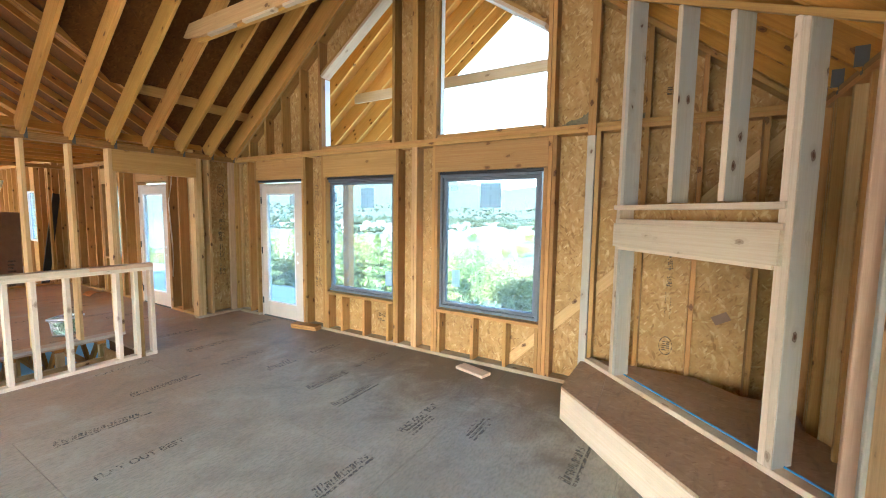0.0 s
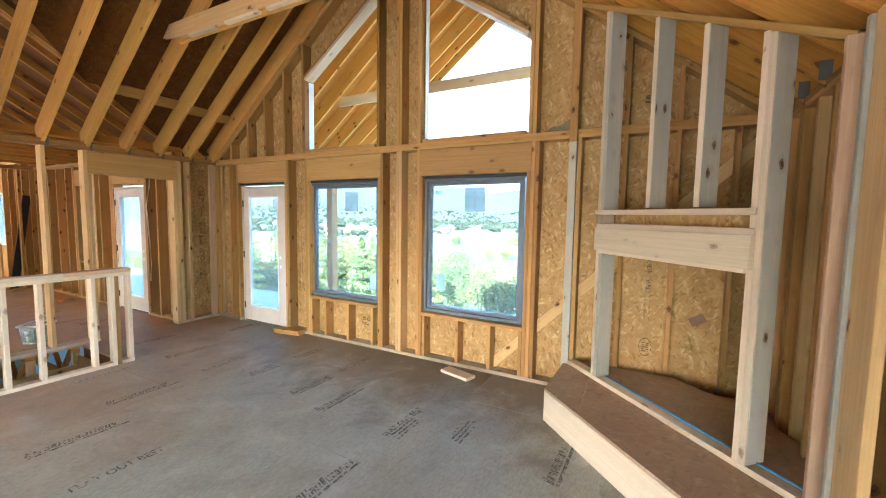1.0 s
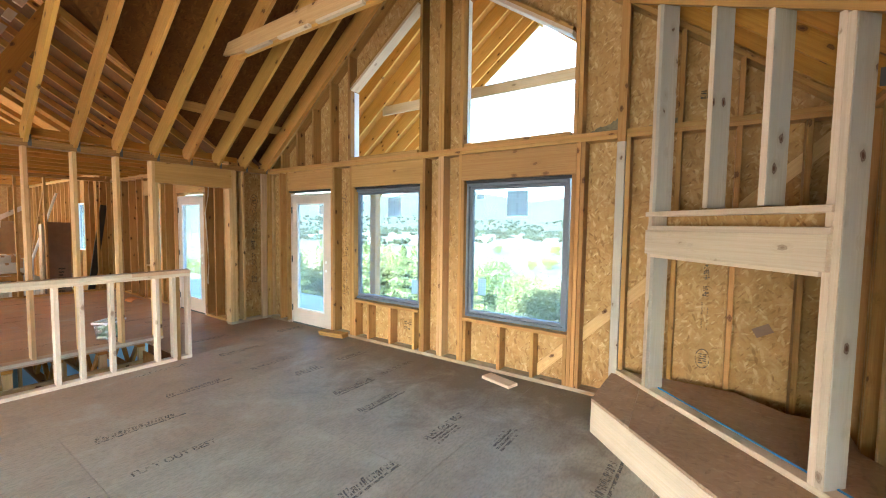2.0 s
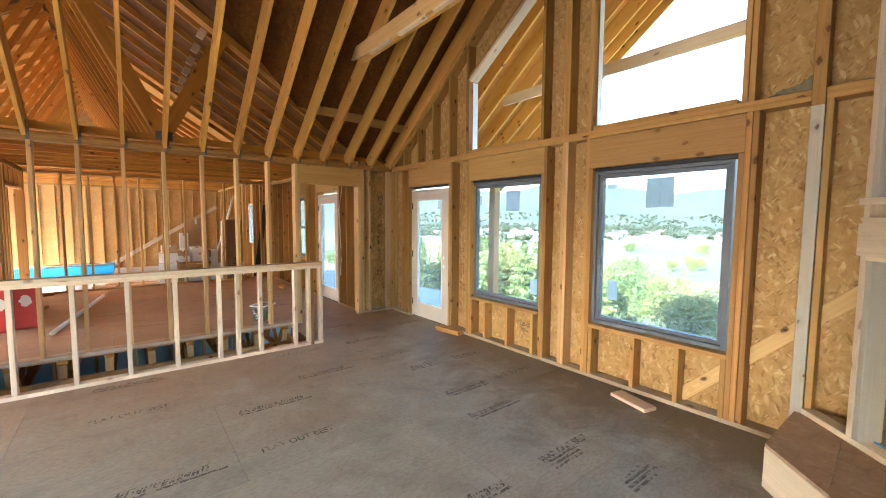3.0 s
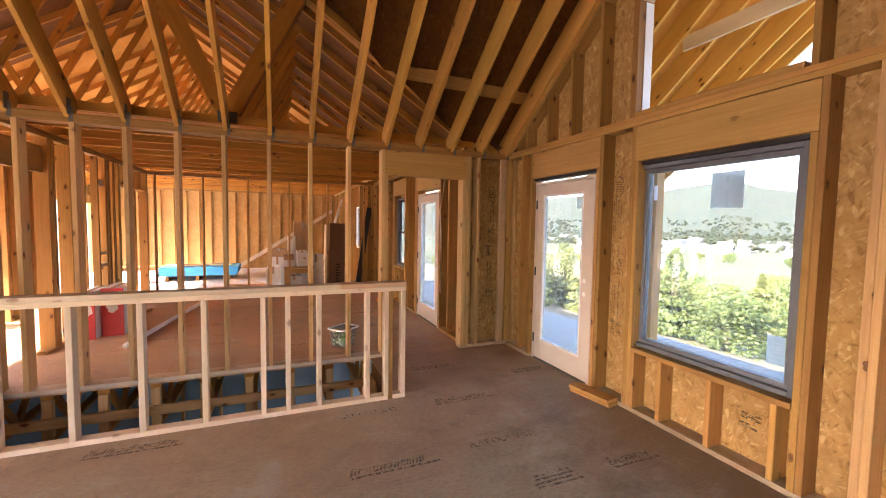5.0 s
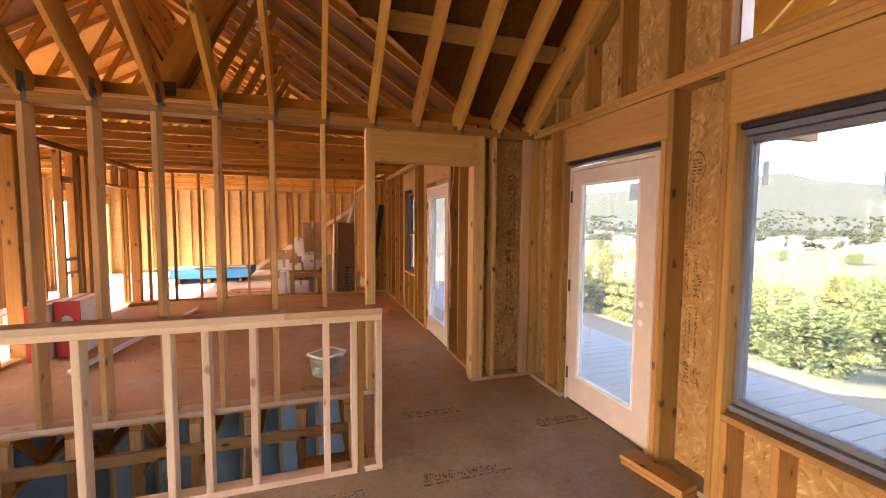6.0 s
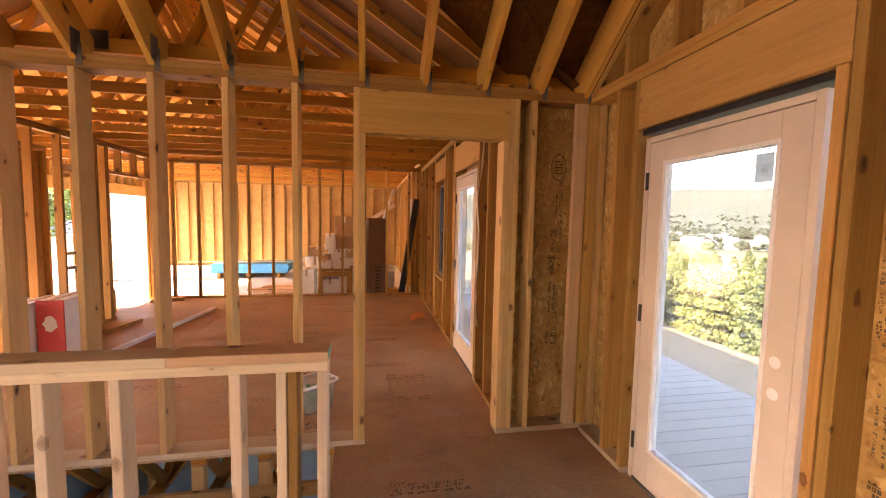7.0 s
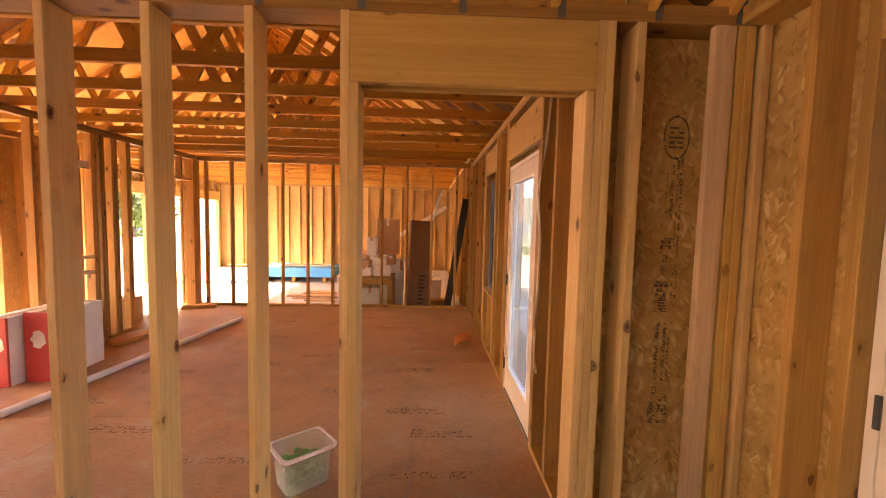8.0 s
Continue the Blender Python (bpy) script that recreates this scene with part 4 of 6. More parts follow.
# far garage wall
wall_north = thing("wall_north", (0, Y_END, Z_GARAGE), "strand-board garage wall with open studs", "wall", kind="structure")
k = 0
while 2.85 - 0.4064 * k > XL:
    x = 2.85 - 0.4064 * k
    stick("stud", (x, Y_END, Z_GARAGE), (x, Y_END, 2.66), T, 0.089, wall_north, STUD, (1, 0, 0))
    k += 1
for k in range(7):
    sheet("sheathing_panel", (XL + 1.2 * k, Y_END + 0.058, -0.4), (1, 0, 0), (0, 0, 1), rect(0, 0, 1.2, 3.2), 0.012, wall_north, GARAGEOSB)
sheet("gable_panel", (0, Y_END + 0.058, 0), (1, 0, 0), (0, 0, 1), [(XL - 0.4, 2.803), (XK + 0.5, 2.803), (R_X, 5.6)], 0.012, wall_north, OSB)
for z in (2.68, 2.718):
    stick("top_plate", (XL, Y_END, z), (XK, Y_END, z), T, 0.089, wall_north, STUD, (0, 0, 1))
stick("diagonal_brace", (2.85, Y_END - 0.06, 2.04), (-0.72, Y_END - 0.06, Z_GARAGE + 0.07), 0.02, 0.14, wall_north, FRESH, (0, 1, 0))

# hall wall in the kitchen
XH = -1.75
wall_hall = thing("wall_hall", (XH, 9.0, 0), "open stud wall with a framed doorway", "wall", kind="structure")
for y in (6.29, 6.33, 6.37, 6.45, 7.60, 7.64, 7.72, 8.12, 8.16, 8.60, 9.02, 9.30, 9.34, 9.42, 9.46, 9.60, 9.66, 9.85, 9.89, 11.28, 11.32, 11.36, 11.40):
    stick("stud", (XH, y, T), (XH, y, 2.47), T, 0.089 if y not in (6.29, 6.33, 6.37, 7.6, 7.64, 7.72, 8.12, 8.16, 11.28, 11.32) else DEEP, wall_hall, STUD, (0, 1, 0))
for z in (2.489, 2.527):
    stick("top_plate", (XH, 6.27, z), (XH, 11.44, z), T, 0.089, wall_hall, STUD, (0, 0, 1))
stick("bottom_plate", (XH, 7.45, T / 2), (XH, 9.95, T / 2), T, 0.089, wall_hall, STUD, (0, 0, 1))
stick("header", (XH, 9.91, 2.13), (XH, 11.26, 2.13), T, 0.089, wall_hall, STUD, (0, 0, 1))
stick("header", (XH, 6.47, 2.22), (XH, 7.58, 2.22), 0.30, T, wall_hall, HEADER, (0, 0, 1))
for y in (10.2, 10.6, 11.0):
    stick("cripple_stud", (XH, y, 2.15), (XH, y, 2.47), T, 0.089, wall_hall, STUD, (0, 1, 0))
for z in (0.86, 1.04):
    stick("blocking", (XH, 9.04, z), (XH, 9.28, z), T, 0.089, wall_hall, FRESH, (0, 0, 1))
stick("blocking", (XH, 9.04, 2.1), (XH, 9.28, 2.1), 0.089, T, wall_hall, FRESH, (0, 0, 1))

# short closet wall beyond the hall
wall_closet = thing("wall_closet", (-3.0, 10.05, 0), "short stud wall backed with strand board", "wall", kind="structure")
for y in (9.5, 9.78, 10.06, 10.34, 10.62):
    stick("stud", (-3.0, y, T), (-3.0, y, 2.47), T, 0.089, wall_closet, STUD, (0, 1, 0))
stick("bottom_plate", (-3.0, 9.48, T / 2), (-3.0, 10.64, T / 2), T, 0.089, wall_closet, STUD, (0, 0, 1))
for z in (2.489, 2.527):
    stick("top_plate", (-3.0, 9.48, z), (-3.0, 10.64, z), T, 0.089, wall_closet, STUD, (0, 0, 1))
sheet("sheathing_panel", (-3.05, 9.48, 0.002), (0, 1, 0), (0, 0, 1), rect(0, 0, 1.16, 2.46), -0.012, wall_closet, GARAGEOSB)

# west outer wall with garage-door openings, and unseen openings added to let daylight in
wall_west = thing("wall_west", (XL, 9, 0), "strand-board outer wall with garage doorways and added light openings", "wall", kind="structure")
# The first four are out of view, added to brighten the rooms.
OPEN = [(-0.5, 1.5, 0.1, 2.08), (1.8, 3.8, 0.1, 2.08), (6.5, 8.7, 0.02, 2.08), (9.1, 11.3, 0.02, 2.08), (12.1, 15.3, Z_GARAGE, 2.08), (15.9, 18.95, Z_GARAGE, 2.08)]
ya = YS - 0.15
for y0, y1, z0, z1 in OPEN:
    sheet("sheathing_panel", (XL, 0, 0), (0, 1, 0), (0, 0, 1), rect(ya, -0.4, y0, 2.85), 0.012, wall_west, OSB)
    sheet("sheathing_panel", (XL, 0, 0), (0, 1, 0), (0, 0, 1), rect(y0, z1, y1, 2.85), 0.012, wall_west, OSB)
    if z0 > 0.05:
        sheet("sheathing_panel", (XL, 0, 0), (0, 1, 0), (0, 0, 1), rect(y0, -0.4, y1, z0), 0.012, wall_west, OSB)
    stick("header", (XL + 0.06, y0 - 0.1, z1 + 0.15), (XL + 0.06, y1 + 0.1, z1 + 0.15), 0.30, 0.08, wall_west, HEADER, (0, 0, 1))
    for y in (y0 - 0.02, y1 + 0.02):
        stick("stud", (XL + 0.06, y, Z_GARAGE if y0 > 11 else T), (XL + 0.06, y, z1), T, 0.09, wall_west, STUD, (0, 1, 0))
    yy = y0 + 0.3
    while yy < y1:
        stick("cripple_stud", (XL + 0.06, yy, z1 + 0.30), (XL + 0.06, yy, 2.72), T, 0.09, wall_west, STUD, (0, 1, 0))
        yy += 0.4064
    ya = y1
sheet("sheathing_panel", (XL, 0, 0), (0, 1, 0), (0, 0, 1), rect(ya, -0.4, Y_END + 0.07, 2.85), 0.012, wall_west, OSB)
for y in (15.42, 15.6, 15.78, 19.05):
    stick("stud", (XL + 0.06, y, Z_GARAGE), (XL + 0.06, y, 2.66), T, 0.09, wall_west, STUD, (0, 1, 0))
# south gable above the plate closes the house
sheet("gable_panel", (0, YS - 0.155, 0), (1, 0, 0), (0, 0, 1), [(XL - 0.3, 2.455), (XK + 0.7, 2.455), (R_X, 5.65)], 0.012, wall_south, OSB)

# ---- floor panels ----
floor = thing("floor", (0, 3, 0), "worn brown subfloor panels with printed stamps and dirt", "floor", kind="structure")
HOLE = (-1.50, 1.72, 5.07, YP + 0.01)


def floor_panel(x0, y0, x1, y1, material=SUBFLOOR):
    if x1 - x0 > 0.02 and y1 - y0 > 0.02:
        g = 0.0015
        sheet("subfloor_panel", (x0, y0, -0.022), (1, 0, 0), (0, 1, 0), rect(g, g, x1 - x0 - g, y1 - y0 - g), 0.022, floor, material)


rows = [-1.06, 0.16, 1.38, 2.60, 3.82, HOLE[2]]
for r, (y0, y1) in enumerate(zip(rows, rows[1:])):
    off = 0.375 if r % 2 else 1.595
    cuts = sorted({XL, XW + DEEP} | {off + 2.44 * k for k in range(-3, 3) if XL < off + 2.44 * k < XW + DEEP})
    for x0, x1 in zip(cuts, cuts[1:]):
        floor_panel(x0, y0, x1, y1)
for x0, x1 in ((XL, -2.86), (-2.86, HOLE[0]), (HOLE[1], XW + DEEP)):
    floor_panel(x0, HOLE[2], x1, HOLE[3])
yk = [HOLE[3], 7.5, 8.72, 9.94, 11.16, Y_FAR + 0.05]
for r, (y0, y1) in enumerate(zip(yk, yk[1:])):
    off = 0.9 if r % 2 else -0.32
    cuts = sorted({XL, XK + DEEP} | {off + 2.44 * k for k in range(-3, 3) if XL < off + 2.44 * k < XK + DEEP})
    for x0, x1 in zip(cuts, cuts[1:]):
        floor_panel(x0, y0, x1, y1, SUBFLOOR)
garage_floor = thing("garage_floor", (0, 15, Z_GARAGE), "pale concrete garage slab", "floor", kind="structure")
sheet("slab", (XL - 0.2, Y_FAR + 0.05, Z_GARAGE - 0.15), (1, 0, 0), (0, 1, 0), rect(0, 0, XK - XL + 0.3, Y_END - Y_FAR + 0.1), 0.15, garage_floor, CONCRETE)
sheet("stem_wall", (XL, Y_FAR + 0.05, -0.4), (1, 0, 0), (0, 0, 1), rect(0, 0, XK - XL, 0.378), 0.02, garage_floor, CONCRETE)


# stamps printed on the subfloor; letters where they can be read, plain strokes for trade marks
def floor_words(text, x, y, size, material):
    me = words(text, size)
    me.materials.append(material)
    ob = new("printed_words", me)
    put(ob, floor, pose(x, y, 0.0012, 0, 0, random.uniform(-1, 1)) @ Matrix.Diagonal((0.98, 1.25, 1, 1)))


def floor_mark(x, y, length, height, material):
    """A slanting row of heavy worn strokes with a ragged bar below."""
    bm = bmesh.new()
    rng = random.Random(int(1000 * (x + y)))

    def quad(*q):
        bm.faces.new([bm.verts.new((px, py, 0.0012)) for px, py in q])
    p = 0.0
    while p < length - 0.02:
        w = rng.uniform(0.026, 0.042)
        h = height * (0.95 if p == 0 or rng.random() < 0.15 else rng.uniform(0.62, 0.72))
        lean, st = 0.3, rng.uniform(0.011, 0.015)
        for a, b in ((0, st), (w - st, w)):
            quad((x + p + a, y), (x + p + b, y), (x + p + b + lean * h, y + h), (x + p + a + lean * h, y + h))
        for z0 in rng.sample((0.0, 0.4, 0.8), rng.choice((1, 2, 2))):
            a, b = z0 * h, z0 * h + 0.013
            quad((x + p + st + lean * a, y + a), (x + p + w - st + lean * a, y + a), (x + p + w - st + lean * b, y + b), (x + p + st + lean * b, y + b))
        p += w + rng.uniform(0.007, 0.011)
    p = 0.0
    while p < length:
        w = rng.uniform(0.05, 0.14)
        quad((x + p, y - 0.034), (x + p + w, y - 0.036), (x + p + w, y - 0.014), (x + p, y - 0.012))
        p += w
    part("printed_mark", bm, material, floor, "dark trade stamp printed on the panel")


for x, y, mt in ((1.95, 1.61, FLOORINK), (0.52, 2.86, FLOORINK), (-0.44, 4.05, FADED), (1.98, 4.02, FADED), (2.72, 2.79, FLOORINK), (1.15, 4.75, FADED), (0.6, 6.9, BROWNINK), (2.0, 6.75, BROWNINK), (1.3, 7.95, BROWNINK), (0.2, 8.6, BROWNINK)):
    floor_words("FLAT OUT BEST", x, y, 0.075, mt)
for x, y, w, mt in ((1.13, 1.62, 0.47, FLOORINK), (2.02, 0.40, 0.47, FLOORINK), (1.14, 3.99, 0.49, FLOORINK), (0.51, 3.54, 0.52, FLOORINK), (2.08, 2.79, 0.47, FLOORINK), (1.97, 2.35, 0.48, FLOORINK), (-0.45, 4.80, 0.53, FLOORINK), (-0.27, 2.86, 0.45, FLOORINK),
                    (2.0, 4.76, 0.5, FADED), (2.75, 3.51, 0.36, FLOORINK), (2.05, 5.6, 0.45, FADED), (-0.2, 7.3, 0.45, BROWNINK), (1.9, 7.6, 0.42, BROWNINK), (-0.6, 8.4, 0.5, BROWNINK),
                    (0.8, 8.9, 0.45, BROWNINK), (2.1, 7.25, 0.4, BROWNINK), (0.0, 9.6, 0.45, BROWNINK), (1.5, 10.1, 0.4, BROWNINK), (1.25, 6.42, 0.35, FLOORINK), (3.04, 5.18, 0.39, FLOORINK), (-0.9, 7.75, 0.4, BROWNINK), (1.9, 8.5, 0.4, BROWNINK), (0.9, 9.3, 0.4, BROWNINK), (2.0, 9.2, 0.35, BROWNINK), (-0.1, 10.4, 0.4, BROWNINK), (1.0, 10.7, 0.4, BROWNINK)):
    floor_mark(x, y, w, 0.085, mt)
for x, y in ((2.14, 1.14), (2.16, 3.51), (1.96, 1.56)):
    for k in range(3):
        floor_mark(x + 0.02 * k, y + 0.035 * k, 0.26, 0.02, FADED)

# ---- windows and doors ----
def pane(name, lo, hi, parent, material=GLASS, label="glass pane tinted to dim the view outside"):
    ob = part(name, block(lo, hi), material, parent, label)
    ob.visible_shadow = False
    return ob


def sticker_on(x, y0, y1, z0, z1, parent):
    st = part("sticker", block((x, y0, z0), (x + 0.0015, y1, z1)), STICKER, parent, "grey paper sticker on the glass")
    if z1 - z0 > 0.1 and y1 - y0 > 0.05:
        bm = bmesh.new()
        if y1 - y0 > 0.15:
            c = (y0 + y1) / 2
            for a, b in ((y0 + 0.008, c - 0.012), (c + 0.012, y1 - 0.008)):
                block((x - 0.001, a, z0 + 0.012), (x - 0.0003, b, z1 - 0.03), 0, bm)
        else:
            for k in range(5):
                block((x - 0.001, y0 + 0.015, z0 + 0.02 + 0.028 * k), (x - 0.0003, y1 - 0.015 - 0.01 * (k % 3), z0 + 0.026 + 0.028 * k), 0, bm)
            block((x - 0.001, y0 + 0.02, z1 - 0.09), (x - 0.0003, y0 + 0.05, z1 - 0.06), 0, bm)
        pr = part("sticker_print", bm, STICKERDARK, st)
        if y1 - y0 > 0.15:
            part("printed_mark", block((x - 0.0022, c - 0.035, z1 - 0.13), (x - 0.0014, c + 0.035, z1 - 0.075)), STICKERDARK, pr)


def fixed_window(name, y0, y1, z0, z1):
    w = thing(name, (XW + 0.1, (y0 + y1) / 2, z0), "grey-framed picture window with stickers left on the glass", "window", "picture windows", "structure")
    part("window_frame", frame_bm(XW + 0.055, XW + 0.165, (y0, z0), (y1, z1), 0.032), FRAMEGREY, w)
    part("sash", frame_bm(XW + 0.085, XW + 0.15, (y0 + 0.034, z0 + 0.034), (y1 - 0.034, z1 - 0.034), 0.034), FRAMEGREY, w)
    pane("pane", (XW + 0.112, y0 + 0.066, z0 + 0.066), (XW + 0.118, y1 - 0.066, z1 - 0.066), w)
    return w


win = fixed_window("window_1", 2.94, 4.112, 0.56, 2.07)
sticker_on(XW + 0.105, 3.31, 3.53, 1.70, 1.95, win)
sticker_on(XW + 0.105, 3.02, 3.12, 0.72, 0.90, win)
sticker_on(XW + 0.105, 3.97, 4.0, 1.78, 1.90, win)
win = fixed_window("window_2", 1.12, 2.295, 0.56, 2.07)
sticker_on(XW + 0.105, 1.57, 1.81, 1.71, 1.975, win)
sticker_on(XW + 0.105, 2.09, 2.18, 1.90, 1.945, win)
sticker_on(XW + 0.105, 2.05, 2.15, 0.81, 1.0, win)


def glazed_door(name, xf, y0, y1, hinge_far=True, sticker=True):
    """A full-light outer door in its jamb; xf is the room side of the jamb."""
    d = thing(name, (xf, (y0 + y1) / 2, 0), "closed primed wooden door with a full glass light", "door", "glazed doors", "structure")
    bm = bmesh.new()
    block((xf, y0, 0.0), (xf + 0.12, y0 + 0.035, 2.052), 0.003, bm)
    block((xf, y1 - 0.035, 0.0), (xf + 0.12, y1, 2.052), 0.003, bm)
    block((xf + 0.001, y0 + 0.035, 2.02), (xf + 0.119, y1 - 0.035, 2.052), 0.003, bm)
    part("jamb", bm, DOORPAINT, d)
    part("sill", block((xf - 0.002, y0 + 0.035, 0.0), (xf + 0.15, y1 - 0.035, 0.02), 0.004), STEEL, d, "metal sill")
    a, b = y0 + 0.038, y1 - 0.038
    x0, x1 = xf + 0.004, xf + 0.048
    leaf = bmesh.new()
    block((x0, a, 0.022), (x1, a + 0.118, 2.016), 0.003, leaf)
    block((x0, b - 0.118, 0.022), (x1, b, 2.016), 0.003, leaf)
    block((x0 + 0.001, a + 0.118, 0.022), (x1 - 0.001, b - 0.118, 0.245), 0.003, leaf)
    block((x0 + 0.001, a + 0.118, 1.898), (x1 - 0.001, b - 0.118, 2.016), 0.003, leaf)
    lf = part("door_leaf", leaf, DOORPAINT, d)
    part("glazing_bead", frame_bm(x0 - 0.004, x1 + 0.004, (a + 0.111, 0.238), (b - 0.111, 1.905), 0.02, 0.003), WHITECARD, lf, "white glazing bead")
    pane("pane", (xf + 0.022, a + 0.122, 0.25), (xf + 0.028, b - 0.122, 1.894), lf, HAZEGLASS, "slightly milky tinted glass pane")
    hy = y1 - 0.036 if hinge_far else y0 + 0.036
    for z in (0.25, 1.03, 1.80):
        part("hinge", tube([(xf - 0.006, hy, z - 0.05), (xf - 0.006, hy, z + 0.05)], 0.009), BLACK, d, "black hinge")
    ly = a + 0.068 if hinge_far else b - 0.068
    # White discs on the leaf stand for daylight seen through the lock holes.
    for z in (0.89, 1.02):
        bm = bmesh.new()
        bmesh.ops.create_circle(bm, cap_ends=True, radius=0.024, segments=20, matrix=Matrix.Translation((x0 - 0.002, ly, z)) @ Matrix.Rotation(radians(90), 4, "Y"))
        part("lock_bore", bm, WHITE, lf, "white disc painting daylight through the hole for the missing lock")
    if sticker:
        sticker_on(xf + 0.018, a + 0.15, a + 0.23, 1.74, 1.86, lf)
    return d


glazed_door("door_1", XW + 0.042, 4.60, 5.55)
glazed_door("door_2", XK + 0.012, 7.11, 8.10, True, False)

w = thing("window_3", (XK + 0.08, 9.19, 0.72), "dark double-hung window in the kitchen wall", "window", kind="structure")
part("window_frame", frame_bm(XK + 0.06, XK + 0.15, (8.85, 0.72), (9.53, 2.06), 0.035), FRAMEGREY, w)
for z0, z1, x in ((0.75, 1.41, XK + 0.085), (1.37, 2.03, XK + 0.11)):
    s = part("sash", frame_bm(x, x + 0.03, (8.88, z0), (9.50, z1), 0.04), BLACK, w, "dark sash")
    pane("pane", (x + 0.012, 8.915, z0 + 0.035), (x + 0.018, 9.465, z1 - 0.035), s)
w = thing("window_4", (XK + 0.08, 13.88, 0.8), "pale window in the garage wall", "window", kind="structure")
part("window_frame", frame_bm(XK + 0.06, XK + 0.15, (13.555, 0.8), (14.2, 2.05), 0.04), WHITE, w)
pane("pane", (XK + 0.1, 13.59, 0.84), (XK + 0.106, 14.16, 2.01), w)

# ---- corner fireplace framing ----
FC = Vector((XW, XW - 2.84, 0))                 # where its front meets the window wall
FU, FN = Vector((-1, -1, 0)).normalized(), Vector((1, -1, 0)).normalized()


def fp(u, n, z):
    """A point u along the front of the fireplace, n behind it, at height z."""
    return FC + FU * u + FN * n + Vector((0, 0, z))


def roof_at(u, n=0.0):
    return under_s(fp(u, n, 0).y) - 0.058


HZ = 0.27
fire = thing("fireplace_frame", fp(1.0, 0.1, HZ), "new pale lumber frame of a corner fireplace", "fireplace")
stick("bottom_plate", fp(0.03, 0.045, HZ + T / 2), fp(2.14, 0.045, HZ + T / 2), T, 0.089, fire, FRESH, (0, 0, 1))
stick("sill_seal", fp(0.42, 0.096, HZ + T + 0.002), fp(1.98, 0.096, HZ + T + 0.002), 0.012, 0.012, fire, BLUETAPE, (0, 0, 1), "blue sill-seal strip")
for u, z1, mt in ((0.44, 1.38, FRESH),):
    stick("post", fp(u, 0.065, HZ + T), fp(u, 0.065, z1), T, 0.13, fire, GREYED, FU)
stick("post", fp(0.40, 0.07, HZ + T), fp(0.40, 0.07, roof_at(0.40)), T, 0.14, fire, FRESH, FU)
stick("stud", fp(0.435, 0.07, 1.66 + T), fp(0.435, 0.07, roof_at(0.435)), T, 0.14, fire, GREYED, FU)
for u in (0.93, 1.325):
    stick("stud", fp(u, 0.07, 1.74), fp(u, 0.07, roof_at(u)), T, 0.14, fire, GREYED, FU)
    # A thin paler strip fronts the greyer stud.
    stick("stud_edge", fp(u, -0.004, 1.74), fp(u, -0.004, roof_at(u)), T, 0.008, fire, FRESH, FU, "pale front edge")
stick("post", fp(1.675, 0.07, HZ + T), fp(1.675, 0.07, roof_at(1.675)), T, 0.14, fire, FRESH, FU)
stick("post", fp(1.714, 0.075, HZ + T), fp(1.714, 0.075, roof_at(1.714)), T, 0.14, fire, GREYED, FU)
stick("stud_edge", fp(1.714, 0.001, HZ + T), fp(1.714, 0.001, roof_at(1.714)), T, 0.008, fire, FRESH, FU, "pale front edge")
stick("shelf", fp(0.37, 0.06, 1.71), fp(1.70, 0.06, 1.71), T, 0.16, fire, FRESH, (0, 0, 1))
for n in (0.0, 0.10):
    stick("beam", fp(0.40, n - 0.019 if n == 0 else n, 1.49), fp(1.70, n - 0.019 if n == 0 else n, 1.49), 0.185, T, fire, FRESH, (0, 0, 1))
stick("beam_cap", fp(0.40, 0.045, 1.60), fp(1.70, 0.045, 1.60), T, 0.13, fire, FRESH, (0, 0, 1))
stick("beam_foot", fp(0.44, 0.045, 1.39), fp(1.66, 0.045, 1.39), T, 0.13, fire, FRESH, (0, 0, 1))
sheet("back_panel", fp(0.46, 0.125, 1.62), FU, (0, 0, 1), rect(0, 0, 1.18, 0.075), 0.01, fire, OSB)
stick("sill_seal", fp(0.5, 0.12, 1.63), fp(1.6, 0.12, 1.63), 0.012, 0.006, fire, BLUETAPE, (0, 0, 1), "blue chalk smear along the shelf")
for k in range(1):
    a, b = fp(0.02, 0.06, roof_at(0.02) + 0.024), fp(2.06, 0.06, roof_at(2.06) + 0.024)
    stick("top_plate", a, b, T, 0.14, fire, STUD, (0, 0, 1))

hearth = thing("hearth", fp(1.0, -0.2, 0), "raised corner hearth box with dark board top and pale lumber face", "hearth")
A, B, C, D = Vector((2.80, 0.67)), Vector((1.86, -0.27)), Vector((1.86, YS)), Vector((XW, 0.67))
for a, b in ((A, B), (B, C), (D, A)):
    d = (b - a).normalized()
    inward = Vector((-d.y, d.x)) if (Vector((-d.y, d.x)).dot(Vector((3.0, -0.5)) - a) > 0) else Vector((d.y, -d.x))
    p, q = a + inward * 0.019, b + inward * 0.019
    stick("face_board", (p.x, p.y, HZ / 2 - 0.011), (q.x, q.y, HZ / 2 - 0.011), HZ - 0.023, T, hearth, FRESH, (0, 0, 1))


def hearth_top(points, z, label=""):
    return sheet("top_board", (0, 0, z), (1, 0, 0), (0, 1, 0), points, 0.02, hearth, HEARTH, label)


def xy(u, n):
    p = fp(u, n, 0)
    return (p.x, p.y)


